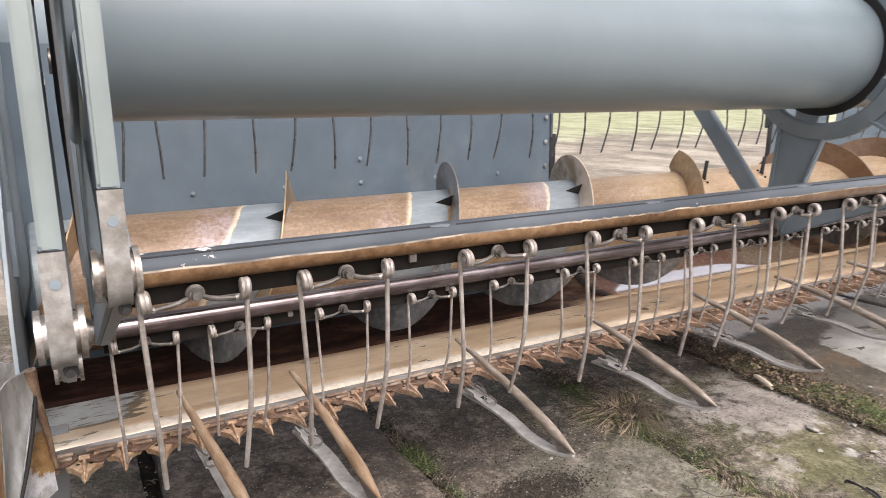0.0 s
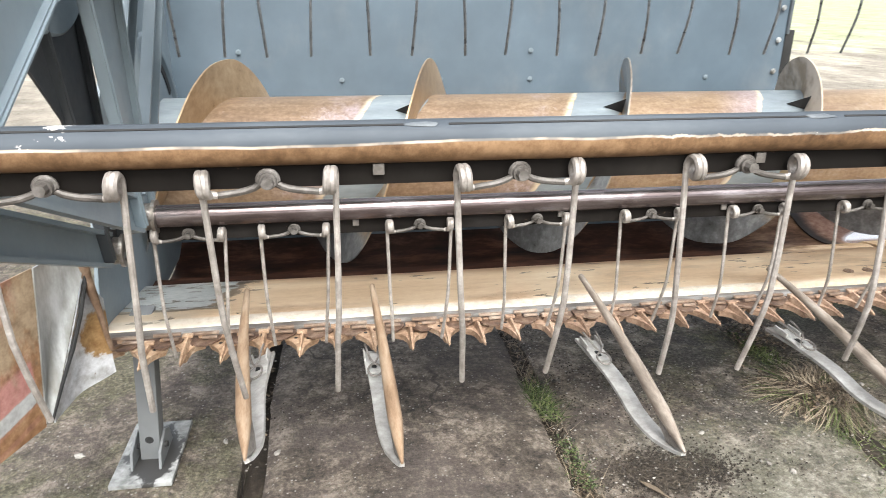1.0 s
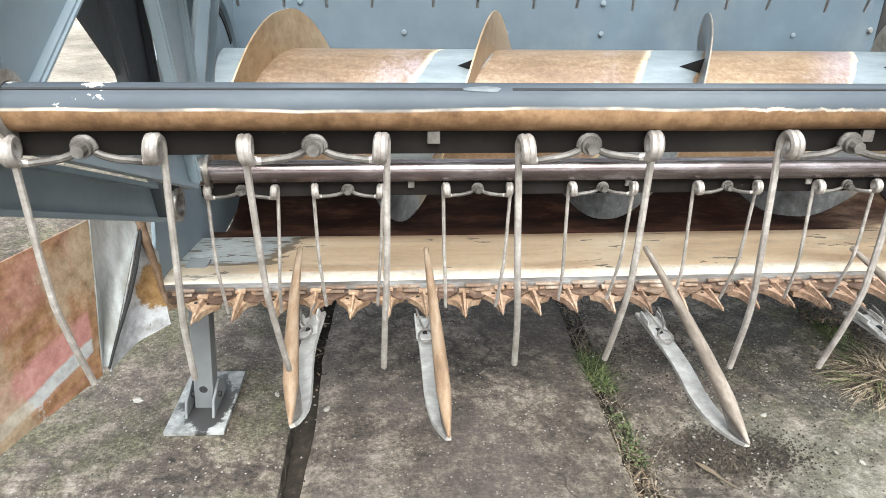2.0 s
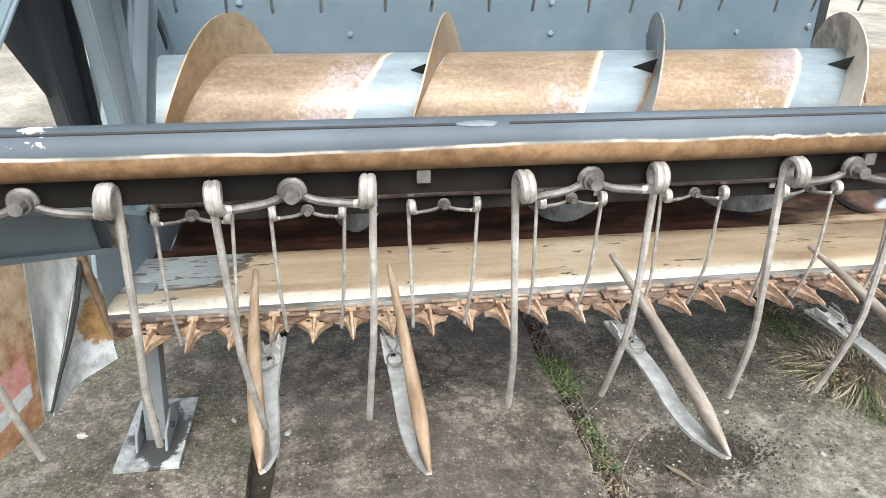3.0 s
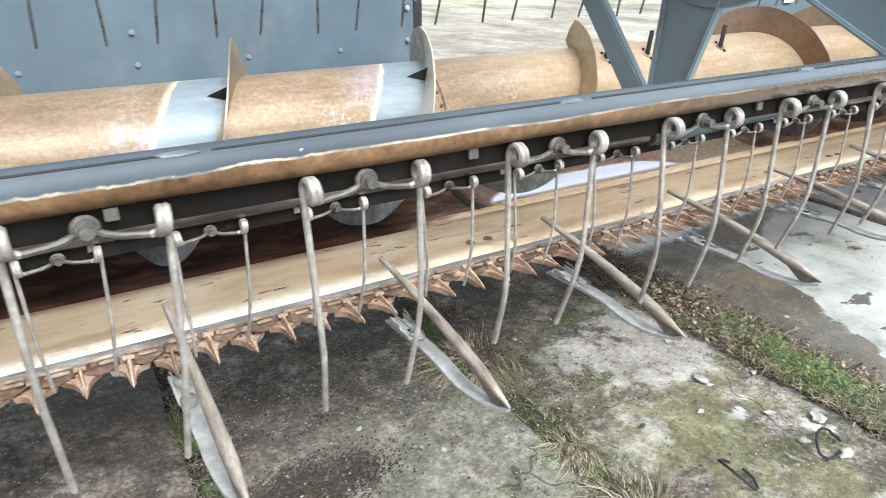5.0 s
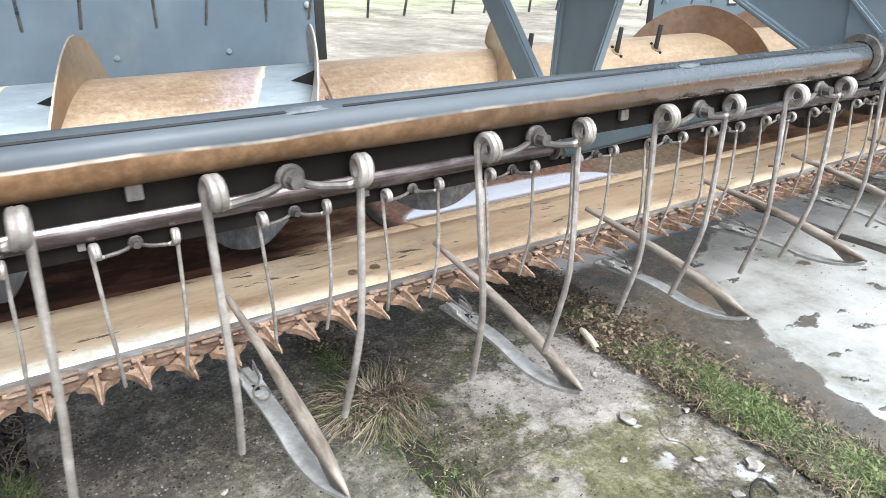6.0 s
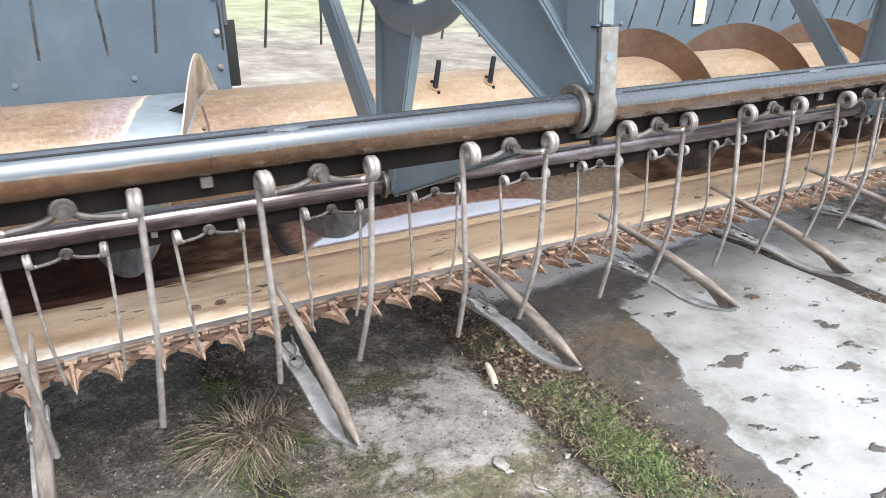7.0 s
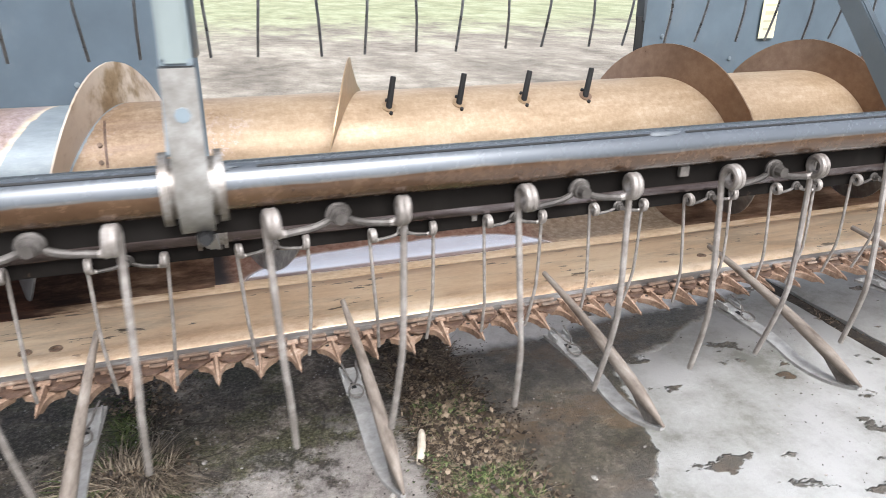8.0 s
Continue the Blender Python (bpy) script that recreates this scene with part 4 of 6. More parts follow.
def build_end(x, s):
    """Side sheet of the header at x; s = 1 where the inside lies towards +x."""
    out = [(0.13, 0.40), (0.22, 0.36), (0.46, 0.33), (1.1, 0.33), (1.2, 0.5), (1.2, 1.46), (0.78, 1.46), (0.62, 1.3), (0.47, 1.02), (0.30, 0.86), (0.2, 0.72), (0.13, 0.5)]
    bm = bmesh.new()
    plate_x(bm, out, x - 0.004, x + 0.004, 0.001)
    end = part("end_panel", bm, PAINT, header, "grey painted end sheet")
    # pressed upright beads, half round, with tapered ends
    for by, r, z0, z1 in ((0.615, 0.03, 0.62, 1.38), (0.535, 0.014, 0.8, 1.3), (0.72, 0.011, 0.95, 1.42)):
        bm = bmesh.new()
        n = 26
        pts = [(x + s * 0.002, by + 0.012 * (i / n), z0 + (z1 - z0) * i / n) for i in range(n + 1)]
        rad = [r * min(1.0, 0.15 + i / 3, 0.15 + (n - i) / 3) for i in range(n + 1)]
        sweep(bm, pts, rad, 18)
        part("pressed_bead", bm, PAINT, end)
    # raised ring round the auger's end, with a dark slot along part of it
    bm = bmesh.new()
    rows = []
    for k in range(73):
        a = radians(20 + 140 * k / 72)
        rows.append([bm.verts.new((x + s * dx, AUG_Y + rr * math.cos(a), AUG_Z + rr * math.sin(a))) for rr, dx in ((0.335, 0.003), (0.342, 0.014), (0.352, 0.017), (0.362, 0.014), (0.369, 0.003))])
    for a, b in zip(rows, rows[1:]):
        for k in range(4):
            bm.faces.new((a[k], a[k + 1], b[k + 1], b[k]))
        bm.faces.new((a[4], a[0], b[0], b[4]))
    bm.faces.new(rows[0])
    bm.faces.new(rows[-1][::-1])
    part("pressed_ring", bm, PAINT, end)
    bm = bmesh.new()
    rows = []
    for k in range(25):
        a = radians(33 + 34 * k / 24)
        rows.append([bm.verts.new((x + s * dx, AUG_Y + rr * math.cos(a), AUG_Z + rr * math.sin(a))) for rr, dx in ((0.306, 0.004), (0.306, 0.0075), (0.328, 0.0075), (0.328, 0.004))])
    for a, b in zip(rows, rows[1:]):
        for k in range(4):
            bm.faces.new((a[k], a[(k + 1) % 4], b[(k + 1) % 4], b[k]))
    bm.faces.new(rows[0])
    bm.faces.new(rows[-1][::-1])
    part("slot_cover", bm, BLACK, end, "black curved slot")
    return end


build_end(X0, 1)
build_end(X1, -1)

GP = 0.0762


def guard_mesh(wide):
    """One cast knife guard: a slender fang with hollow cheeks and a rib, wings that meet its neighbours, a lug behind; wide: a flatter face with two bolt holes."""
    bm = bmesh.new()
    if wide:
        half = [(0.0, 0.0), (0.0032, 0.014), (0.0058, 0.03), (0.0095, 0.045), (0.0165, 0.058), (0.024, 0.067), (0.031, 0.0735), (0.0372, 0.077), (0.0372, 0.112)]
    else:
        half = [(0.0, 0.0), (0.0034, 0.014), (0.0054, 0.03), (0.0074, 0.046), (0.0105, 0.06), (0.018, 0.0705), (0.028, 0.076), (0.0372, 0.078), (0.0372, 0.112)]
    out = half + [(-x, y) for x, y in half[::-1][:-1]]
    drop = [(-0.012 if y < 0.09 else -0.007) for x, y in out]
    a = [bm.verts.new((x * 0.86, y + 0.003, d + (0.008 if y < 0.02 else 0.0))) for (x, y), d in zip(out, drop)]
    b = [bm.verts.new((x, y, 0.003 - (0.0035 if y < 0.02 else 0))) for x, y in out]
    bm.faces.new(a)
    bm.faces.new(b[::-1])
    for i in range(len(a)):
        bm.faces.new((a[i], b[i], b[(i + 1) % len(a)], a[(i + 1) % len(a)]))
    k = 0.75 if wide else 1.0
    rib = [(0.0025, 0.006, 0.001, 0.003), (0.0042 * k, 0.03, 0.003, 0.0105 * k), (0.0052 * k, 0.06, 0.003, 0.0165 * k), (0.0062 * k, 0.09, 0.003, 0.02 * k)]
    rings = []
    for w, y, z0, z1 in rib:
        rings.append([bm.verts.new(p) for p in ((-w, y, z0), (w, y, z0), (w * 0.5, y, z1), (-w * 0.5, y, z1))])
    for a, b in zip(rings, rings[1:]):
        for q in range(4):
            bm.faces.new((a[q], a[(q + 1) % 4], b[(q + 1) % 4], b[q]))
    bm.faces.new(rings[0][::-1])
    bm.faces.new(rings[-1])
    # lip across the top of the fang, and the bolt behind it
    add_box(bm, 0.0, 0.088, 0.018 * k, 0.021, 0.012, 0.006, 0.0015)
    add_box(bm, 0.024, 0.104, 0.009, 0.013, 0.013, 0.012, 0.002)
    # bolt holes, dark discs a hair above the face
    for hx, hy in (((-0.0125, 0.079), (0.0125, 0.077)) if wide else ((0.0225, 0.085),)):
        ring = [bm.verts.new((hx + 0.0042 * math.cos(radians(q * 45)), hy + 0.0042 * math.sin(radians(q * 45)), 0.0036)) for q in range(8)]
        bm.faces.new(ring).material_index = 1
    return bm


def section_mesh():
    """A triangular knife section with toothed flanks."""
    bm = bmesh.new()
    pts = [(0.036, 0.106), (0.036, 0.088), (0.029, 0.078), (0.026, 0.078), (0.02, 0.068), (0.016, 0.068), (0.009, 0.06)]
    out = pts + [(-x, y) for x, y in pts[::-1]]
    a = [bm.verts.new((x, y, 0.0)) for x, y in out]
    b = [bm.verts.new((x, y, 0.003)) for x, y in out]
    bm.faces.new(a)
    bm.faces.new(b[::-1])
    for i in range(len(a)):
        bm.faces.new((a[i], b[i], b[(i + 1) % len(a)], a[(i + 1) % len(a)]))
    return bm


SECTION = rust("dark_section_rust", (0.04, 0.024, 0.017), (0.14, 0.085, 0.058), (0.32, 0.235, 0.17), 0.25, 0.5, 60)
WORN_STRIP = rust("worn_strip_rust", (0.07, 0.045, 0.03), (0.23, 0.16, 0.115), (0.5, 0.42, 0.34), 0.2, 0.55, 26)


def build_knife():
    rng = random.Random(7)
    bm = bmesh.new()
    add_box(bm, (X0 + X1) / 2, 0.1255, 0.44, X1 - X0 - 0.01, 0.024, 0.03, 0.003)
    part("knife_beam", bm, BEAM, header, "worn grey cutter bar beam")
    gs = []
    for wide in (True, False):
        g = part("guard", guard_mesh(wide), RUST, header, "rusty cast knife guard")
        g.data.materials.append(BLACK)
        gs.append(g)
    s = part("knife_section", section_mesh(), SECTION, header, "dark rusty knife section")
    bm = bmesh.new()
    add_box(bm, 0, 0.002, 0.001, GP * 0.72, 0.009, 0.006, 0.002)
    add_box(bm, GP * 0.12, -0.008, -0.004, GP * 0.4, 0.008, 0.005, 0.0015)
    h = part("hold_down", bm, WORN_STRIP, header, "rusty hold-down strip")
    placed = set()

    def put(ob, m):
        if ob.name in placed:
            again(ob, m)
        else:
            ob.matrix_basis = m
            placed.add(ob.name)

    for k in range(-1, 76):
        put(gs[k % 2], pose(k * GP, 0.001 + rng.uniform(-0.003, 0.003), 0.44 + rng.uniform(-0.002, 0.002), rng.uniform(-3, 3), rng.uniform(-3, 3), rng.uniform(-4, 4)))
        put(s, pose((k + 0.42) * GP, 0.006, 0.4455, rng.uniform(-1, 1), 0, rng.uniform(-1, 1)))
        put(h, pose((k + 0.45) * GP + rng.uniform(-0.004, 0.004), 0.1, 0.457 + rng.uniform(-0.001, 0.002), 0, 0, rng.uniform(-2, 2)))


build_knife()

# ---- auger ----
auger = base("auger", "tan rusty feed auger, bands of grey paint along its flighting", "auger", pose(0, AUG_Y, AUG_Z))


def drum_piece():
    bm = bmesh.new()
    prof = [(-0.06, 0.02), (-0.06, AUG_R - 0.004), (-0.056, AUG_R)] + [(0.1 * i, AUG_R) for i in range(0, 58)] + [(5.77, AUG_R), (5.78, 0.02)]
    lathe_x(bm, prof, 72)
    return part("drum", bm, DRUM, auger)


drum_piece()


def flight_piece(x_top, sign, turns, start, head=7, low=0.35):
    """Helical flighting. sign 1: the front of the turn lies towards -x of its top. It widens from its beginning over head steps."""
    bm = bmesh.new()
    n = int(turns * 56)
    rows = []
    for i in range(n + 1):
        deg = start + 360.0 * turns * i / n
        x = x_top - sign * PITCH * (deg - 90) / 360.0
        a = radians(deg)
        ends = min(1.0, i / head, (n - i) / 7)
        r1 = AUG_R + (FL_R - AUG_R) * (low + (1 - low) * ends) + 0.003 * noise.noise((i * 0.4, x_top, 1))
        lean = 0.012 * sign
        row = []
        for r, dx in ((AUG_R - 0.003, -0.0022), (r1, -0.0022 - lean), (r1, 0.0022 - lean), (AUG_R - 0.003, 0.0022)):
            row.append(bm.verts.new((x + dx, r * math.cos(a), r * math.sin(a))))
        rows.append(row)
    for a, b in zip(rows, rows[1:]):
        for k in range(4):
            bm.faces.new((a[k], a[(k + 1) % 4], b[(k + 1) % 4], b[k]))
    bm.faces.new(rows[0])
    bm.faces.new(rows[-1][::-1])
    return part("flight", bm, FLIGHT, auger, "worn steel auger flighting")


for x in TOPS[:4]:
    flight_piece(x, 1, 1.0, -12)
# the last turn is broken off at its top
flight_piece(TOPS[4], 1, 272 / 360, 76, 3, 0.2)
for k in range(4):
    flight_piece(3.528 + 0.578 * k, -1, 1.0, -12)


def gusset(x, sign):
    """Folded lap at the joint of two flight segments: a dark triangular pocket beside the flight."""
    bm = bmesh.new()
    a = radians(126)
    rad = Vector((0, math.cos(a), math.sin(a)))
    tan = Vector((0, -math.sin(a), math.cos(a)))
    p = [Vector((x - 0.05 * sign, 0, 0)) + rad * (AUG_R + 0.001) - tan * 0.018, Vector((x + 0.002 * sign, 0, 0)) + rad * (AUG_R + 0.046) - tan * 0.004,
         Vector((x + 0.002 * sign, 0, 0)) + rad * (AUG_R + 0.001) + tan * 0.006, Vector((x + 0.002 * sign, 0, 0)) + rad * (AUG_R + 0.001) - tan * 0.03]
    v = [bm.verts.new(q) for q in p]
    for f in ((0, 1, 2), (0, 3, 1), (1, 3, 2), (0, 2, 3)):
        bm.faces.new([v[i] for i in f])
    return part("lap_joint", bm, BLACK, auger, "dark open lap joint of the flighting", False)


for x in TOPS[:4]:
    gusset(x - PITCH * 36 / 360 - 0.008, 1)


FINGER_WORN = rust("worn_finger_steel", (0.08, 0.05, 0.03), (0.2, 0.14, 0.1), (0.36, 0.28, 0.22), 0.4, 0.45, 40)


def finger(x, foot, head, steel=None):
    """A retractable finger through the drum, in its guide plate; foot and head are (y, z) from the auger's axis."""
    p, q = Vector((x, foot[0], foot[1])), Vector((x + 0.015, head[0], head[1]))
    d = (q - p).normalized()
    bm = bmesh.new()
    sweep(bm, [p - d * 0.012, p + d * 0.002, q - d * 0.002, q], [0.0088, 0.0088, 0.008, 0.0066], 12)
    part("finger", bm, steel or BLACK, auger, "worn brown finger" if steel else "dark retractable steel finger")
    out = Vector((0, p.y, p.z)).normalized()
    bm = bmesh.new()
    sweep(bm, [p - out * 0.006, p + out * 0.0015], 0.02, 16)
    part("finger_guide", bm, FLIGHT, auger)
    side = Vector((0, -out.z, out.y))
    for k in (-1, 1):
        bm = bmesh.new()
        c = p + side * 0.026 * k
        sweep(bm, [c - out * 0.004, c + out * 0.004], 0.0052, 8)
        part("guide_bolt", bm, BLACK, auger)


for x in (2.569, 2.774, 2.976, 3.179):
    finger(x, (-0.1, 0.1645), (-0.098, 0.246))
for x in (2.375, 2.569, 2.774, 2.976, 3.179):
    finger(x, (-0.03, -0.19), (-0.012, -0.235), FINGER_WORN)


def drum_strip(x, a0, a1, bolts):
    """A narrow strap bolted round the front of the drum."""
    bm = bmesh.new()
    rows = []
    for k in range(9):
        a = radians(a0 + (a1 - a0) * k / 8)
        rows.append([bm.verts.new((x + dx, r * math.cos(a), r * math.sin(a))) for dx, r in ((-0.003, AUG_R - 0.001), (-0.003, AUG_R + 0.0016), (0.003, AUG_R + 0.0016), (0.003, AUG_R - 0.001))])
    for p, q in zip(rows, rows[1:]):
        for k in range(4):
            bm.faces.new((p[k], p[(k + 1) % 4], q[(k + 1) % 4], q[k]))
    bm.faces.new(rows[0])
    bm.faces.new(rows[-1][::-1])
    strip = part("drum_strap", bm, SECTION, auger, "dark rusty strap on the drum")
    for deg in bolts:
        a = radians(deg)
        out = Vector((0, math.cos(a), math.sin(a)))
        bm = bmesh.new()
        c = Vector((x - 0.012, 0, 0)) + out * AUG_R
        sweep(bm, [c - out * 0.002, c + out * 0.005], 0.006, 8)
        part("strap_bolt", bm, ROD, strip)


drum_strip(1.856, 119, 158, (141, 154))

# ---- reel ----
REEL_Y, REEL_Z = -0.13, 1.31
BATS = [(-0.595, 0.997), (-0.02, 0.752), (0.425, 1.262), (0.085, 1.822), (-0.55, 1.675)]
reel = base("reel", "grey five-bat pickup reel with spring tines over the header", "harvester reel", pose(0, 0, 0))


def build_tube():
    bm = bmesh.new()
    lathe_x(bm, [(0.08, 0.01), (0.08, 0.165)] + [(0.1 + 0.1 * i, 0.165) for i in range(56)] + [(5.68, 0.165), (5.68, 0.01)], 72, REEL_Y, REEL_Z)
    part("centre_tube", bm, TUBE, reel, "large grey painted reel tube")


build_tube()
UNITS = [0.137, 0.324, 0.560, 0.7975, 1.0355, 1.2645, 1.4985, 1.727, 1.959] + [2.193 + 0.2325 * i for i in range(15)]

UNITS_B = [0.132, 0.314, 0.5425, 0.769, 1.0015, 1.231, 1.481, 1.711, 1.945, 2.176, 2.407, 2.63, 2.858] + [3.082 + 0.228 * i for i in range(11)]
UNITS_C = [0.117, 0.302, 0.543, 0.762, 0.99, 1.22, 1.45, 1.68, 1.925] + [2.17 + 0.229 * i for i in range(15)]


def tine_mesh():
    """A double spring tine: one wire with two close-wound coils, looped over its bolt, both ends hanging from the rear of the coils."""
    bm = bmesh.new()
    w, wc, cr, L = 0.0033, 0.0041, 0.0099, -0.056
    half = [(L + 0.007, 0.029, -0.248), (L + 0.0055, 0.0215, -0.222), (L + 0.004, 0.0135, -0.194), (L + 0.0025, 0.0075, -0.168), (L + 0.0005, 0.0045, -0.145),
            (L - 0.0015, 0.0048, -0.1), (L - 0.0033, 0.0075, -0.04), (L - 0.0042, 0.009, -0.012)]
    start = len(half)
    for i in range(34):
        a = radians(6 + i * 19.2)
        half.append((L - 0.0042 + i * 0.0084 / 33, -0.001 + cr * math.cos(a), cr * math.sin(a)))
    last = len(half)
    half += [(L + 0.0105, 0.002, -0.0112), (L + 0.02, 0.003, -0.0104), (L + 0.029, 0.003, -0.0094), (L + 0.0365, 0.003, -0.0078), (L + 0.0435, 0.003, -0.0055)]
    for a in (205, 185, 165, 145, 125, 108):
        half.append((0.0082 * math.cos(radians(a)), 0.003, 0.001 + 0.0082 * math.sin(radians(a))))
    pts = half + [(-x, y, z) for x, y, z in half[::-1]]
    n = len(pts)
    rad = [wc if start <= min(i, n - 1 - i) < last else w for i in range(n)]
    sweep(bm, pts, rad, 8)
    return bm


TINE = None
TINE_DARK = None
# tine steel darkened in colour, for rear tines that stand against the light
DARKWIRE = rust("backlit_dark_wire", (0.08, 0.084, 0.09), (0.16, 0.167, 0.175), (0.28, 0.29, 0.3), 0.6, 0.3, 40)
CLIP_X = [0.425, 0.818, 1.16, 1.62, 2.09, 2.55]


def build_bat(y, z, full):
    """One bat: tube, tine bar under it, double tines with their bolts."""
    global TINE, TINE_DARK
    bm = bmesh.new()
    lathe_x(bm, [(0.058, 0.004), (0.058, 0.0195)] + [(0.06 + 0.04 * i, 0.0195) for i in range(1, 141)] + [(5.68, 0.0195), (5.68, 0.004)], 28)
    for v in bm.verts:
        if v.co.z < -0.008:
            v.co.z -= 0.0015 + 0.002 * noise.noise((v.co.x * 5, y, 2))
    bat = part("bat", bm, BAT if full == 1 else BAT_WORN, reel, "tine tube, grey above and rusty brown below" if full == 1 else "tine tube of worn dark brown steel")
    bat.matrix_basis = pose(0, y, z)
    bm = bmesh.new()
    x = 0.075
    while x < 5.6:
        add_box(bm, x + 0.19, -0.0105, 0.0164, 0.37, 0.0022, 0.0012, 0.0, pose(0, 0, 0, 33))
        x += 0.41
    part("seam", bm, BLACK, bat, "dark weld seam")
    if full == 1:
        rng = random.Random(9)
        for k in range(13):
            bm = bmesh.new()
            bmesh.ops.create_icosphere(bm, subdivisions=2, radius=1.0)
            for v in bm.verts:
                n = 1 + 0.5 * noise.noise((v.co.x * 2 + k, v.co.y * 2, v.co.z * 2))
                v.co = Vector((v.co.x * 0.017 * n, v.co.y * 0.0032 * n, v.co.z * 0.0012 * n))
            part("weld", bm, WELD, bat, "pale weld bead").matrix_basis = pose(0.465 + 0.41 * k + rng.uniform(-0.008, 0.008), -0.0105, 0.0166, 33)
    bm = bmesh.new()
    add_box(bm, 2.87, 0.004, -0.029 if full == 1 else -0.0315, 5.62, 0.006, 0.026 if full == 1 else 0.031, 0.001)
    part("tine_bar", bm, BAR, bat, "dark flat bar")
    if not full:
        return
    for k, ux in enumerate({1: UNITS, 2: UNITS_B, 3: UNITS_C}[full]):
        kept = TINE_DARK if full == 3 else TINE
        if kept is None:
            t = part("spring_tine", tine_mesh(), DARKWIRE if full == 3 else STEEL, bat, "dark double spring tine" if full == 3 else "dull grey double spring tine")
            if full != 3:
                # the wire's middle takes the darker steel, for its shade below the tube
                t.data.materials.append(TINE_MID)
                for f in t.data.polygons:
                    if abs(f.center.x) < 0.043 and f.center.z > -0.025:
                        f.material_index = 1
            if full == 3:
                TINE_DARK = t
            else:
                TINE = t
        else:
            t = kept.copy()
            scene.collection.objects.link(t)
            t.parent = bat
        rng = random.Random(k * 7 + int(y * 50))
        t.matrix_basis = pose(ux, -0.0145, -0.0325, rng.uniform(-3.5, 2.5), rng.uniform(-1.2, 1.2), rng.uniform(-1.5, 1.5))
        bm = bmesh.new()
        bolt_y(bm, ux, -0.0145, -0.031, 0.0058, 0.0125, 8)
        part("tine_bolt", bm, TINE_MID, bat)
    for cx in CLIP_X:
        bm = bmesh.new()
        add_box(bm, cx, -0.003, -0.026, 0.011, 0.005, 0.011, 0.001)
        part("clip", bm, GRIME, bat)


for i, (y, z) in enumerate(BATS):
    build_bat(y, z, i + 1 if i < 3 else 0)


def bar_outline(a, b, wa, wb):
    a, b = Vector(a), Vector(b)
    d = (b - a).normalized()
    n = Vector((-d.y, d.x))
    return [tuple(a + n * wa / 2), tuple(b + n * wb / 2), tuple(b - n * wb / 2), tuple(a - n * wa / 2)]


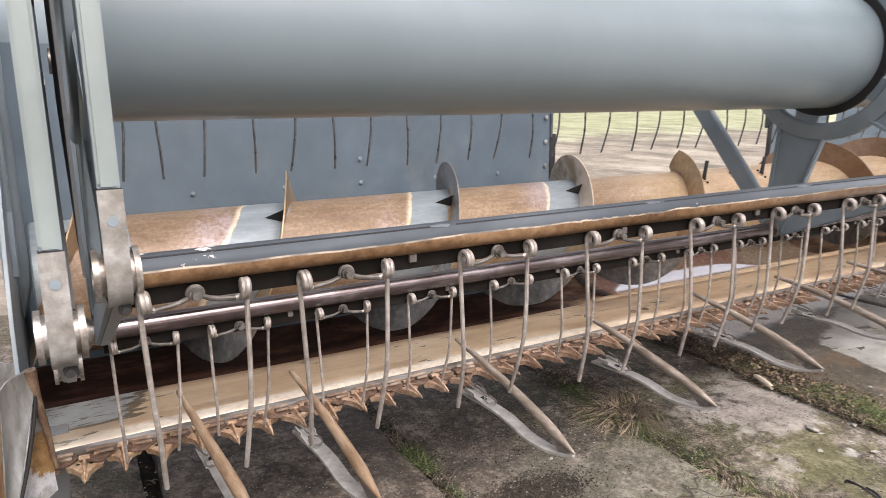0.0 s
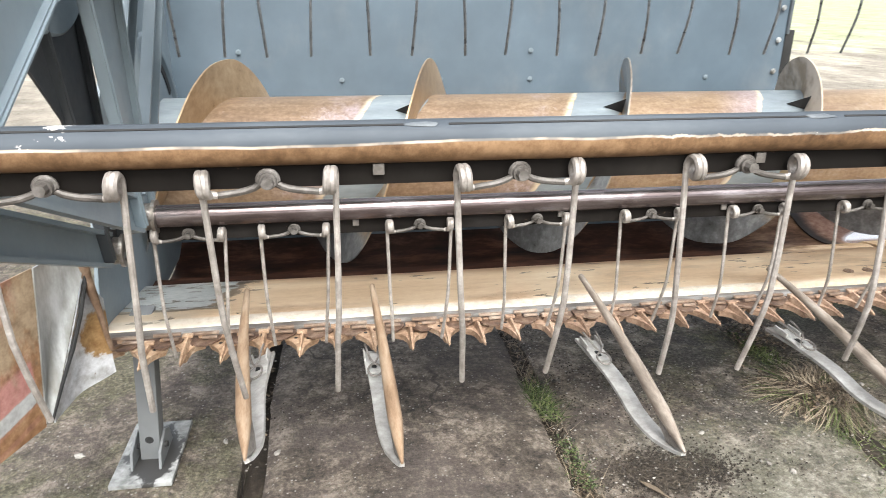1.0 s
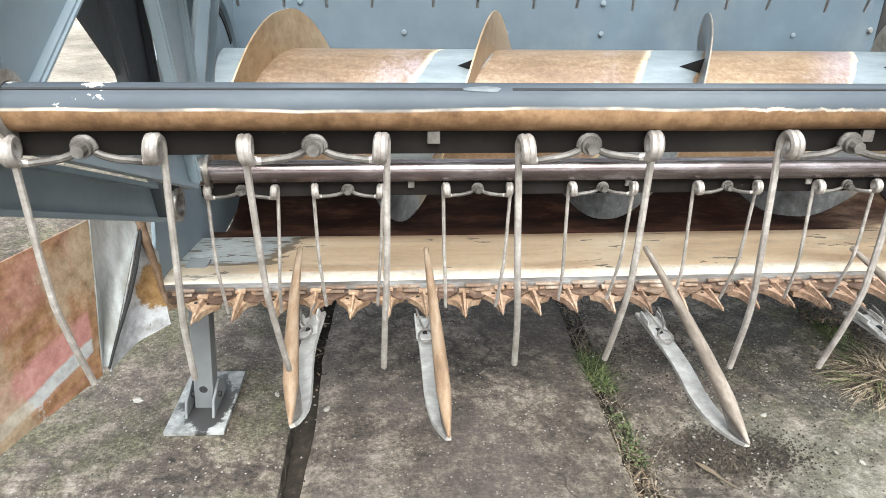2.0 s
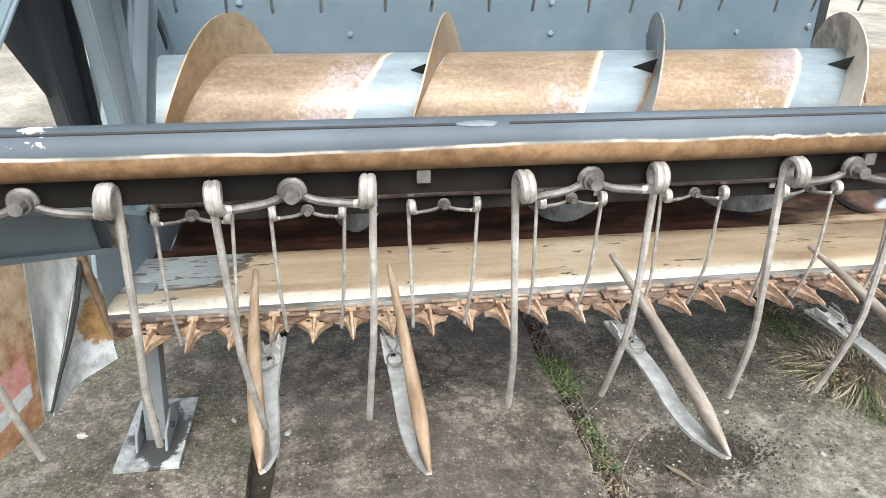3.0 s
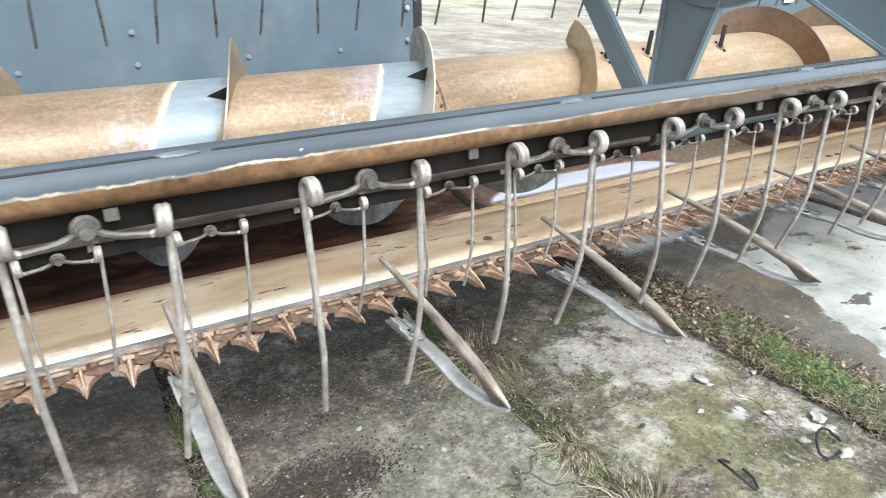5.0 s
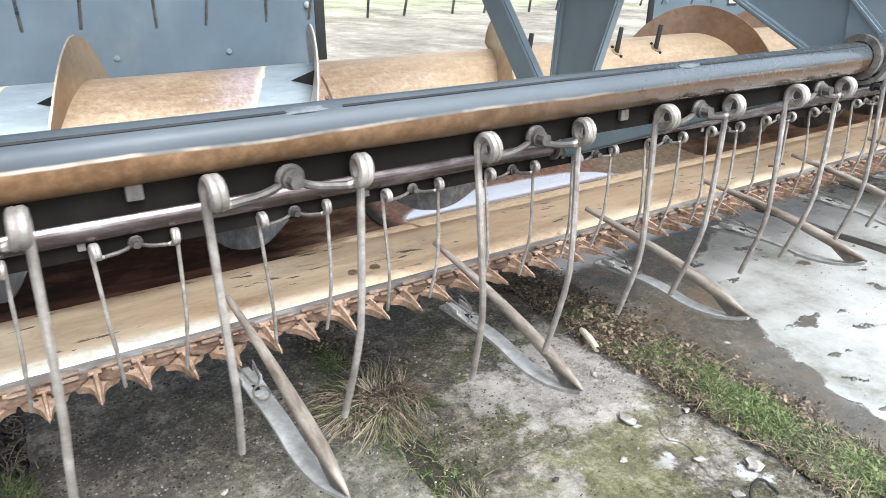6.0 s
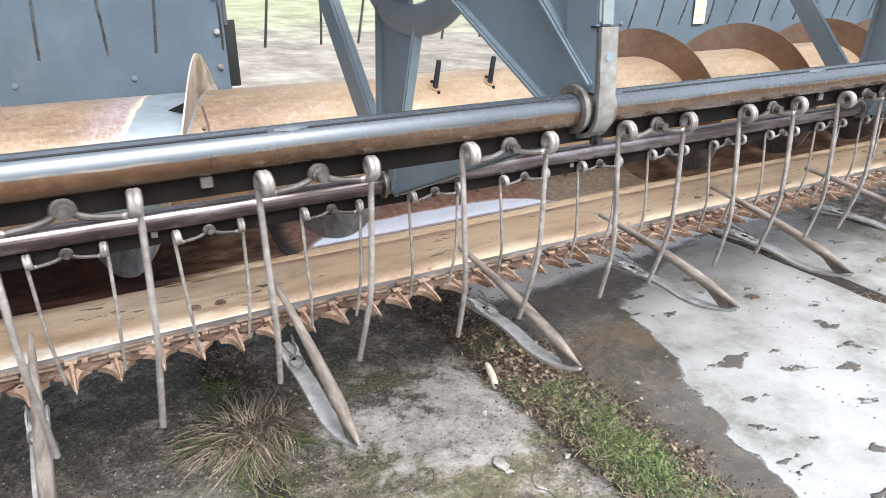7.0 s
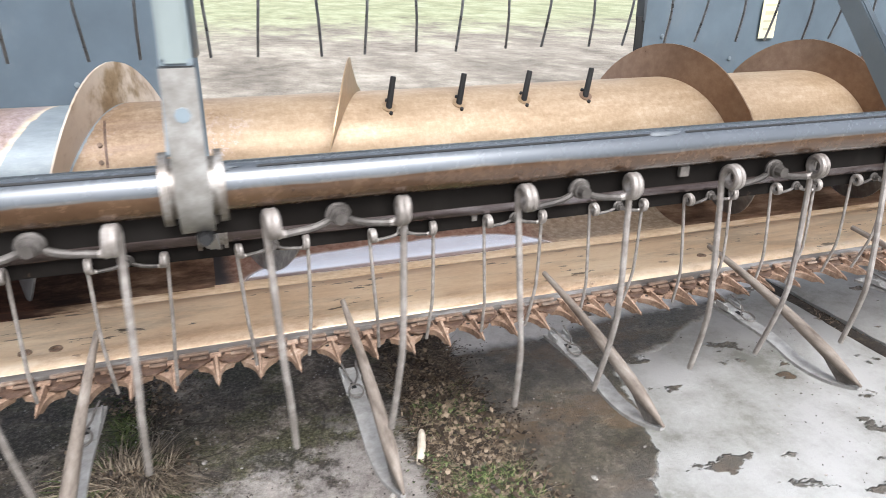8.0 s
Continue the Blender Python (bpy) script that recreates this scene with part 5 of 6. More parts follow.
def build_spider(x, dy=0.0, dz=0.0, name="spider", clamp=True, web=True, ro=0.25):
    """A pressed star of the reel: hub ring, spokes, rim bars and a bearing at each bat."""
    bm = bmesh.new()
    ri = ro - 0.046
    rings = lathe_x(bm, [(-0.014, ri), (-0.014, ro - 0.005), (-0.011, ro - 0.001), (-0.006, ro), (0.012, ro), (0.016, ro - 0.004), (0.016, ri), (0.004, ri - 0.006), (-0.006, ri - 0.006)], 96, REEL_Y + dy, REEL_Z + dz)
    for k in range(96):
        bm.faces.new((rings[-1][k], rings[-1][(k + 1) % 96], rings[0][(k + 1) % 96], rings[0][k]))
    sp = part(name, bm, PAINT, reel, "grey pressed steel reel spider")
    sp.matrix_basis = pose(x, 0, 0)
    # black ring added where the gap round the tube only shows dark
    bm = bmesh.new()
    r = lathe_x(bm, [(-0.006, 0.1655), (-0.006, 0.188), (0.006, 0.188), (0.006, 0.1655)], 48, REEL_Y + dy, REEL_Z + dz)
    for k in range(48):
        bm.faces.new((r[-1][k], r[-1][(k + 1) % 48], r[0][(k + 1) % 48], r[0][k]))
    part("hub_gap_ring", bm, BLACK, sp, "black ring standing in for the dark gap round the tube")
    hub = Vector((REEL_Y + dy, REEL_Z + dz))
    pts = [Vector((y + dy, z + dz)) for y, z in BATS]
    for i, p in enumerate(pts):
        d = (p - hub).normalized()
        bm = bmesh.new()
        s0 = hub + d * (ro - 0.03)
        n = Vector((-d.y, d.x))
        open_side = -1 if x > 1 else 1
        plate_x(bm, bar_outline(s0, p, 0.16, 0.078), -0.004, 0.004, 0.001)
        for sgn in (-1, 1):
            x0, x1 = sorted((open_side * 0.016, -0.005 * open_side))
            plate_x(bm, bar_outline(s0 + n * sgn * 0.077, p + n * sgn * 0.035, 0.009, 0.009), x0, x1, 0.003)
        plate_x(bm, bar_outline(hub + d * 0.17, s0 + d * 0.03, 0.07, 0.07), -0.004, 0.004, 0.0)
        # control spider spokes carry their shade in the colour
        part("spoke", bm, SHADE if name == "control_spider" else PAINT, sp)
        q = pts[(i + 1) % 5]
        e = (q - p).normalized()
        bm = bmesh.new()
        nn = Vector((-e.y, e.x))
        plate_x(bm, bar_outline(p + e * 0.02, q - e * 0.02, 0.056, 0.056), -0.011, -0.004, 0.001)
        for sgn in (-1, 1):
            plate_x(bm, bar_outline(p + e * 0.03 + nn * sgn * 0.027, q - e * 0.03 + nn * sgn * 0.027, 0.007, 0.007), -0.005, 0.011, 0.0)
        part("rim_bar", bm, PAINT, sp)
        if clamp:
            bm = bmesh.new()
            r = lathe_x(bm, [(-0.024, 0.0205), (-0.024, 0.0295), (-0.0175, 0.0295), (-0.0175, 0.024), (0.0175, 0.024), (0.0175, 0.0295), (0.024, 0.0295), (0.024, 0.0205)], 40, p.x, p.y)
            for k in range(40):
                bm.faces.new((r[-1][k], r[-1][(k + 1) % 40], r[0][(k + 1) % 40], r[0][k]))
            part("bearing", bm, CLAMP, sp, "worn steel bearing clamp")
    p, e = pts[0], (pts[4] - pts[0]).normalized()
    q = p + e * 0.062
    back = Vector((-e.y, e.x))
    bm = bmesh.new()
    prof = [q + e * 0.033 + back * 0.0325, p + e * 0.03 + back * 0.0325, p + e * 0.014 + back * 0.032]
    for k in range(13):
        a = radians(-8 - 13 * k)
        prof.append(p + back * (0.0315 * math.cos(a)) + e * (0.0315 * math.sin(a)))
    strip_sheet(bm, [tuple(v) for v in prof], -0.0125, 0.0125, 0.005)
    part("bearing_block", bm, BAND, sp, "worn pale bearing strap")
    bm = bmesh.new()
    plate_x(bm, bar_outline(q + e * 0.036 + back * 0.0295, pts[4] - e * 0.05 + back * 0.0295, 0.008, 0.008), -0.0105, 0.0105, 0.003)
    part("front_flange", bm, POST, sp, "faded front flange, coloured paler for the light on its front")
    c = q + back * 0.0325
    bm = bmesh.new()
    bolt_y(bm, 0, c.x, c.y, 0.0062, 0.006, 8)
    part("block_bolt", bm, PAINT, sp)
    bm = bmesh.new()
    c = q + e * 0.033 + back * 0.027
    add_box(bm, 0, c.x, c.y, 0.024, 0.018, 0.0025, 0.0)
    part("block_gap", bm, BLACK, sp, "dark gap above the strap")
    bm = bmesh.new()
    c = p - e * 0.038 + back * 0.012
    bolt_y(bm, 0.004, c.x, c.y, 0.005, 0.012, 8)
    part("clamp_bolt", bm, BLACK, sp, "dark clamp bolt")
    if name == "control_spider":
        # dark plate added where the opening between two spokes lies in shade
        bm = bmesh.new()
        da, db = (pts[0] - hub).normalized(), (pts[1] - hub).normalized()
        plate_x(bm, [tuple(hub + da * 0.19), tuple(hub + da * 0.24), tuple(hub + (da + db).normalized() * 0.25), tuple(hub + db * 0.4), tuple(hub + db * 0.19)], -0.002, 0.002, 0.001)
        part("web_plate", bm, SHADE, sp, "web plate coloured dark for the shaded opening between spokes")
    if web:
        bm = bmesh.new()
        p, e = pts[0], pts[4]
        plate_x(bm, [tuple(p), tuple(hub + (p - hub).normalized() * 0.25), tuple(hub + (e - hub).normalized() * 0.25), tuple(e * 0.55 + p * 0.45)], (-0.033 if name == "spider" and x < 1 else -0.003), (-0.029 if name == "spider" and x < 1 else 0.003), 0.001)
        # left web plates are coloured dark for the shade between the spiders
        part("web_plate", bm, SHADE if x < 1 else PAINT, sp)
    return sp


build_spider(2.08, ro=0.262)
build_spider(3.70, ro=0.262)
build_spider(0.058, ro=0.2)
build_spider(-0.002, 0.0, -0.06, "control_spider", ro=0.19)
build_spider(5.69)

# ---- crop lifters ----
lifter_first = None


def build_lifter():
    """A crop lifter: a long pointed half-pipe running back over the knife, on a curved strap bolted to a guard."""
    ob = base("crop_lifter", "", "crop lifter")
    bm = bmesh.new()
    pts, rad = [], []
    for i in range(13):
        f = i / 12
        pts.append((0.0, -0.378 + 0.491 * f, 0.0 + 0.1 * f + 0.012 * math.sin(f * math.pi)))
        rad.append(0.0025 + 0.0105 * min(1, (f / 0.16) ** 0.8) * (1 if f < 0.3 else 1 - (f - 0.3) * 0.92))
    sweep(bm, pts, rad, 12, True, (1.0, 0.92))
    part("lifter_tube", bm, LIFTER, ob, "worn pointed lifter tube")
    bm = bmesh.new()
    path = [(-0.375, -0.002), (-0.36, -0.009), (-0.335, -0.016), (-0.31, -0.0205), (-0.28, -0.023), (-0.25, -0.0235), (-0.22, -0.0215), (-0.185, -0.0155), (-0.15, -0.0115), (-0.11, -0.0105), (-0.06, -0.013), (-0.01, -0.017), (0.05, -0.021)]
    a = []
    for y, z in path:
        w = 0.016 if y > -0.3 else 0.016 * max(0.25, (y + 0.395) / 0.095)
        a.append([bm.verts.new((x, y, z + zz)) for x, zz in ((-w, 0), (w, 0), (w, -0.0065), (-w, -0.0065))])
    for p, q in zip(a, a[1:]):
        for k in range(4):
            bm.faces.new((p[k], p[(k + 1) % 4], q[(k + 1) % 4], q[k]))
    bm.faces.new(a[0])
    bm.faces.new(a[-1][::-1])
    for v in bm.verts:
        v.co.x -= 0.0105 * min(1.0, (v.co.y + 0.375) / 0.14)
    strap = part("strap", bm, STRAP, ob, "pale curved steel strap")
    # folded bracket that grips the guard, with a dark slot and a wire ring through it
    bm = bmesh.new()
    add_box(bm, -0.012, -0.03, -0.0085, 0.036, 0.075, 0.0045, 0.0015, pose(0, 0, 0, 3))
    add_box(bm, -0.0285, -0.004, -0.004, 0.0035, 0.044, 0.013, 0.001)
    add_box(bm, 0.0045, -0.004, -0.004, 0.0035, 0.044, 0.013, 0.001)
    part("foot_plate", bm, STRAP, strap, "pale folded bracket")
    bm = bmesh.new()
    add_box(bm, -0.013, -0.045, -0.0058, 0.009, 0.018, 0.0016, 0.0)
    part("slot", bm, BLACK, strap, "dark slot in the bracket")
    bm = bmesh.new()
    ring = [(-0.013 + 0.0135 * math.cos(radians(q)), -0.074 + 0.017 * math.sin(radians(q)), 0.0 + 0.004 * math.sin(radians(q))) for q in range(90, 451, 20)]
    sweep(bm, [(-0.026, 0.012, 0.014), (-0.024, -0.012, 0.013), (-0.02, -0.04, 0.008)] + ring + [(-0.004, -0.04, 0.009), (0.0, -0.012, 0.014), (0.003, 0.012, 0.014)], 0.0021, 7)
    part("wire_clip", bm, GRIME, strap, "bent wire clip")
    # side walls of the folded nose, between tube and strap
    for sx in (-0.0085, 0.0085):
        bm = bmesh.new()
        plate_x(bm, [(-0.374, 0.0), (-0.35, -0.01), (-0.33, -0.0145), (-0.31, 0.0), (-0.285, 0.02), (-0.32, 0.014), (-0.36, 0.005)], sx - 0.001, sx + 0.001)
        for v in bm.verts:
            v.co.x *= min(1.0, 0.15 + (v.co.y + 0.374) / 0.09)
        part("nose_wall", bm, GRIME, ob, "grey folded side of the nose")
    return ob


# x at the rear end of the tube, height of nose and of rear end, sideways run of the nose
LIFTS = [(0.203, 0.498, 0.542, 0.038), (0.460, 0.463, 0.537, 0.007), (0.926, 0.422, 0.532, 0.008), (1.390, 0.422, 0.523, 0.006), (1.853, 0.43, 0.53, -0.011),
         (2.316, 0.439, 0.522, -0.01), (2.779, 0.455, 0.521, -0.023), (3.228, 0.438, 0.532, -0.03)] + [(3.69 + 0.46 * i, 0.44, 0.528, -0.015) for i in range(5)]
lab_warm = "tan rusty crop lifter clamped to a knife guard, nose out front"
lab_cold = "weathered grey-brown crop lifter clamped to a knife guard"
for i, (x, z0, z1, run) in enumerate(LIFTS):
    m = pose(x, 0.113, z1, math.degrees(math.atan2(z1 - z0 - 0.1, 0.49)), 0, math.degrees(math.atan2(run, 0.49)))
    # the first one is twisted on its guard, about its own length
    m = m @ pose(0, 0, 0, 11.5) @ pose(0, 0, 0, 0, -22 if i == 0 else 0) @ pose(0, 0, 0, -11.5) @ pose(0, -0.113, -0.1)
    if lifter_first is None:
        lifter_first = build_lifter()
        lifter_first.matrix_basis = m
        ob = lifter_first
    else:
        ob = copy_thing(lifter_first, m)
    tagged(ob, lab_warm if i < 2 else lab_cold, "crop lifter", "crop lifters along the knife")


# ---- parking jack ----
def build_jack():
    x, y, zb = -0.077, 0.268, lift(-0.077) - 0.002
    ob = base("parking_jack", "scuffed grey steel parking jack with square foot plate on concrete", "jack stand", pose(x, y, zb, 0, 0, -1.5))
    bm = bmesh.new()
    add_box(bm, 0, 0, 0.007, 0.14, 0.245, 0.012, 0.002)
    part("foot_plate", bm, PLATE, ob, "paint-worn square foot plate")
    bm = bmesh.new()
    add_box(bm, 0.0, 0, 0.0, 0.046, 0.046, 0.40, 0.004)
    leg = part("leg", bm, JACK, ob)
    leg.matrix_basis = pose(0.02, -0.02, 0.21, 3, 5, 0)
    for sx in (-0.03, 0.034):
        bm = bmesh.new()
        plate_x(bm, [(-0.075, 0.01), (0.05, 0.01), (0.035, 0.055), (0.0, 0.075), (-0.06, 0.05)], sx - 0.003, sx + 0.003, 0.001)
        part("cheek", bm, JACK, ob)
    bm = bmesh.new()
    lathe_x(bm, [(-0.038, 0.001), (-0.038, 0.007), (0.044, 0.007), (0.044, 0.001)], 14, -0.02, 0.045)
    part("pin", bm, BLACK, ob)
    bm = bmesh.new()
    bolt_y(bm, 0.0, -0.023, -0.14, 0.007, 0.003, 12)
    part("hole_plug", bm, BLACK, leg)


build_jack()


# ---- crop divider at the end of the header ----
def build_divider():
    ob = base("crop_divider", "bent crop divider of bare steel and worn red paint", "crop divider", pose(0, 0, 0))

    def patch(corners, nu, nv, bulge, thick):
        """A curved sheet between four corners, bulging along its normal."""
        bm = bmesh.new()
        a, b, c, d = [Vector(q) for q in corners]
        nrm = (b - a).cross(d - a).normalized()
        g = []
        for i in range(nu + 1):
            u = i / nu
            row = []
            for j in range(nv + 1):
                v = j / nv
                p = (a * (1 - u) + b * u) * (1 - v) + (d * (1 - u) + c * u) * v
                p = p + nrm * (bulge * math.sin(u * math.pi) + 0.004 * noise.noise((u * 3, v * 3, bulge * 50)))
                row.append((bm.verts.new(p), bm.verts.new(p + nrm * thick)))
            g.append(row)
        for i in range(nu):
            for j in range(nv):
                for s in (0, 1):
                    bm.faces.new((g[i][j][s], g[i + 1][j][s], g[i + 1][j + 1][s], g[i][j + 1][s]))
        edge = [g[i][0] for i in range(nu + 1)] + [g[nu][j] for j in range(1, nv + 1)] + [g[i][nv] for i in range(nu - 1, -1, -1)] + [g[0][j] for j in range(nv - 1, 0, -1)]
        for p, q in zip(edge, edge[1:] + edge[:1]):
            bm.faces.new((p[0], q[0], q[1], p[1]))
        return bm

    part("inner_sheet", patch([(-0.131, -0.109, 0.408), (-0.122, -0.094, 0.412), (-0.058, 0.017, 0.69), (-0.113, -0.079, 0.69)], 12, 10, -0.01, 0.003), BARE, ob, "bare shiny bent sheet")
    part("folded_flap", patch([(-0.123, -0.096, 0.4), (-0.05, 0.03, 0.424), (-0.05, 0.03, 0.58), (-0.062, 0.01, 0.66)], 12, 10, -0.016, 0.003), FLAP, ob, "bare folded flap with a rust patch")
    part("outer_sheet", patch([(-0.26, -0.46, 0.395), (-0.132, -0.112, 0.404), (-0.115, -0.081, 0.69), (-0.26, -0.46, 0.68)], 12, 8, -0.006, 0.003), REDP, ob, "worn red painted sheet with rusty edge")
    bm = bmesh.new()
    sweep(bm, [(-0.121, -0.101, 0.41), (-0.105, -0.074, 0.465), (-0.088, -0.045, 0.517), (-0.074, -0.021, 0.57), (-0.063, -0.002, 0.624), (-0.057, 0.008, 0.685)], [0.0022, 0.0032, 0.0038, 0.0038, 0.0035, 0.003], 8)
    part("seam", bm, BLACK, ob, "dark folded seam")
    bm = bmesh.new()
    sweep(bm, [(-0.066, 0.004, 0.69), (-0.062, 0.008, 0.63), (-0.052, 0.012, 0.565), (-0.047, 0.014, 0.51), (-0.044, 0.02, 0.478), (-0.038, 0.05, 0.468)], [0.0115, 0.01, 0.0065, 0.0048, 0.0045, 0.0045], 10)
    part("bent_rod", bm, ROD, ob, "rusty flattened guide rod")


build_divider()


# ---- sticker on the rear wall ----
def build_sticker():
    bm = bmesh.new()
    add_box(bm, 4.225, 1.112, 0.99, 0.075, 0.002, 0.15, 0.0)
    ob = tagged(part("warning_sticker", bm, YELLOW, None), "pale yellow warning sticker on the grey rear wall", "sticker")
    for i in range(4):
        bm = bmesh.new()
        add_box(bm, 4.225, 1.1105, 1.04 - 0.03 * i, 0.05 - 0.008 * (i % 2), 0.001, 0.008 + 0.006 * (i == 1), 0.0)
        part("print_bar", bm, INK, ob)


build_sticker()


# ---- yard: concrete slabs, what grows and lies in their joints ----
pavement = tagged(new("pavement"), "old damp concrete yard slabs with grassy joints", "pavement", kind="structure")
JOINTS = [(-1.46, 0.03), (-0.66, 0.03), (0.162, 0.052), (0.95, 0.06), (1.79, 0.07), (2.64, 0.13), (4.2, 0.08), (5.0, 0.05), (5.8, 0.05), (6.6, 0.05), (7.4, 0.05)]


def build_slab(i):
    (xa, wa), (xb, wb) = JOINTS[i], JOINTS[i + 1]
    xa, xb = xa + wa / 2, xb - wb / 2
    y0, y1 = -3.2, 2.7
    rng = random.Random(i)
    bm = bmesh.new()
    nx, ny = max(10, int((xb - xa) / 0.035)), 150
    skew = 0.02
    g = []
    dz = rng.uniform(-0.006, 0.006)
    for a in range(nx + 1):
        row = []
        for b in range(ny + 1):
            u, v = a / nx, b / ny
            y = y0 + (y1 - y0) * v
            x = xa + (xb - xa) * u + skew * y
            if a in (0, nx):
                x += (0.009 * noise.noise((y * 3, i * 9 + a, 0)) + 0.006 * noise.noise((y * 23, i * 5 + a, 0)))
            z = lift(x) + dz + 0.006 * noise.noise((x * 1.4, y * 1.4, i)) + 0.0022 * noise.noise((x * 11, y * 11, i))
            edge = min(u * (xb - xa), (1 - u) * (xb - xa))
            z -= 0.012 * max(0.0, 1 - edge / 0.04) ** 2 * (0.5 + 0.5 * noise.noise((x * 7, y * 7, 9)) + 0.3)
            row.append(bm.verts.new((x, y, z)))
        g.append(row)
    for a in range(nx):
        for b in range(ny):
            bm.faces.new((g[a][b], g[a + 1][b], g[a + 1][b + 1], g[a][b + 1]))
    rim = [g[a][0] for a in range(nx + 1)] + [g[nx][b] for b in range(1, ny + 1)] + [g[a][ny] for a in range(nx - 1, -1, -1)] + [g[0][b] for b in range(ny - 1, 0, -1)]
    low = [bm.verts.new((v.co.x, v.co.y, v.co.z - 0.12)) for v in rim]
    for k in range(len(rim)):
        bm.faces.new((rim[k], low[k], low[(k + 1) % len(rim)], rim[(k + 1) % len(rim)]))
    part("slab", bm, SLAB, pavement)


for i in range(len(JOINTS) - 1):
    build_slab(i)


def build_joint_soil(x, w, sink, seed):
    """Crumbly soil that fills a slab joint, heaped a little in places."""
    bm = bmesh.new()
    nx, ny = 6, 230
    g = []
    for a in range(nx + 1):
        row = []
        for b in range(ny + 1):
            u, y = a / nx, -3.2 + 5.9 * b / ny
            xx = x + (u - 0.5) * (w + 0.03) + 0.02 * y
            z = lift(xx) - sink + 0.018 * math.sin(u * math.pi) * (0.6 + noise.noise((y * 2.5, seed, 0))) + 0.007 * noise.noise((xx * 40, y * 40, seed))
            row.append(bm.verts.new((xx, y, z)))
        g.append(row)
    for a in range(nx):
        for b in range(ny):
            bm.faces.new((g[a][b], g[a + 1][b], g[a + 1][b + 1], g[a][b + 1]))
    tagged(part("joint_soil", bm, SOIL), "dark crumbly soil filling a joint between slabs", "soil", kind="stuff")


for x, w, sink in ((0.16, 0.06, 0.085), (0.95, 0.06, 0.085), (1.79, 0.07, 0.02), (2.635, 0.17, 0.008), (4.2, 0.08, 0.02)):
    build_joint_soil(x, w, sink, x)


def blades(name, label, category, spots, material, height, width, lean):
    """Many thin bent blades, each a tapering ribbon."""
    verts, faces = [], []
    rng = random.Random(len(spots))
    for x, y, k in spots:
        h = height * rng.uniform(0.45, 1.25) * k
        a = rng.uniform(0, 2 * math.pi)
        ln = lean * rng.uniform(0.3, 1.3) * h
        w = width * rng.uniform(0.6, 1.3)
        z = lift(x) + (0.006 if abs(x - 2.635) < 0.12 else -0.02)
        dx, dy = math.cos(a), math.sin(a)
        b = len(verts)
        for f, ww in ((0, 1.0), (0.5, 0.8), (1.0, 0.05)):
            cx, cy, cz = x + dx * ln * f * f, y + dy * ln * f * f, z + h * f * (1 - 0.25 * f * lean)
            verts.append((cx - dy * w * ww, cy + dx * w * ww, cz))
            verts.append((cx + dy * w * ww, cy - dx * w * ww, cz))
        faces += [(b, b + 1, b + 3, b + 2), (b + 2, b + 3, b + 5, b + 4)]
    me = bpy.data.meshes.new(name)
    me.from_pydata(verts, [], faces)
    me.materials.append(material)
    return tagged(new(name, me), label, category, kind="stuff")


def joint_spots(x, spread, n, seed, y0=-1.2, y1=2.2, k=1.0, clump=2.2, cut=-0.1):
    rng = random.Random(seed)
    out = []
    tries = 0
    while len(out) < n and tries < n * 20:
        tries += 1
        y = rng.uniform(y0, y1)
        xx = x + 0.02 * y + rng.gauss(0, spread)
        if noise.noise((xx * 3, y * clump, seed)) < cut:
            continue
        out.append((xx, y, k))
    return out


blades("joint_grass", "short green grass growing in the slab joints", "grass",
       joint_spots(0.945, 0.021, 1900, 1, -1.0, 0.5, 1.0, 4.0, 0.1) + joint_spots(1.79, 0.05, 1500, 2, -1, 0.5, 0.9) + joint_spots(2.66, 0.045, 7000, 3, -1.1, 0.1, 0.7, 6.0, -0.05)
       + joint_spots(2.64, 0.055, 3600, 31, -0.9, 0.5, 0.5, 4.2, 0.0) + joint_spots(1.775, 0.018, 800, 8, 0.35, 0.75, 1.0), GRASS, 0.04, 0.0021, 1.25)
blades("dry_grass", "dry matted straw along the slab joints", "dry grass",
       joint_spots(0.95, 0.03, 700, 11, -1.0, 0.8) + joint_spots(1.80, 0.05, 2000, 12, -0.9, 0.6, 1.0, 2.0, -0.05) + joint_spots(2.65, 0.075, 3200, 13, -1.0, 0.2, 0.75, 5.0, -0.1)
       + joint_spots(2.63, 0.05, 2000, 14, 0.0, 0.85, 0.65, 3.0, -0.2), STRAW, 0.046, 0.0012, 2.2)
blades("leaf_litter", "brown leaf litter and roots in the joints", "leaf litter",
       joint_spots(2.645, 0.055, 11000, 21, -0.05, 1.0, 0.9, 2, -0.5) + joint_spots(2.645, 0.055, 8500, 27, -0.9, 0.0, 0.65, 4, -0.35) + joint_spots(0.165, 0.02, 160, 22, -1.2, 0.9, 0.3, 3.0, 0.0) + joint_spots(4.2, 0.05, 1500, 23, -0.5, 1.2, 0.5)
       + joint_spots(0.96, 0.03, 1500, 24, -1, 1.0, 0.5) + joint_spots(1.84, 0.07, 1500, 25, -0.8, 0.8, 0.45), MULCH, 0.03, 0.0028, 2.4)


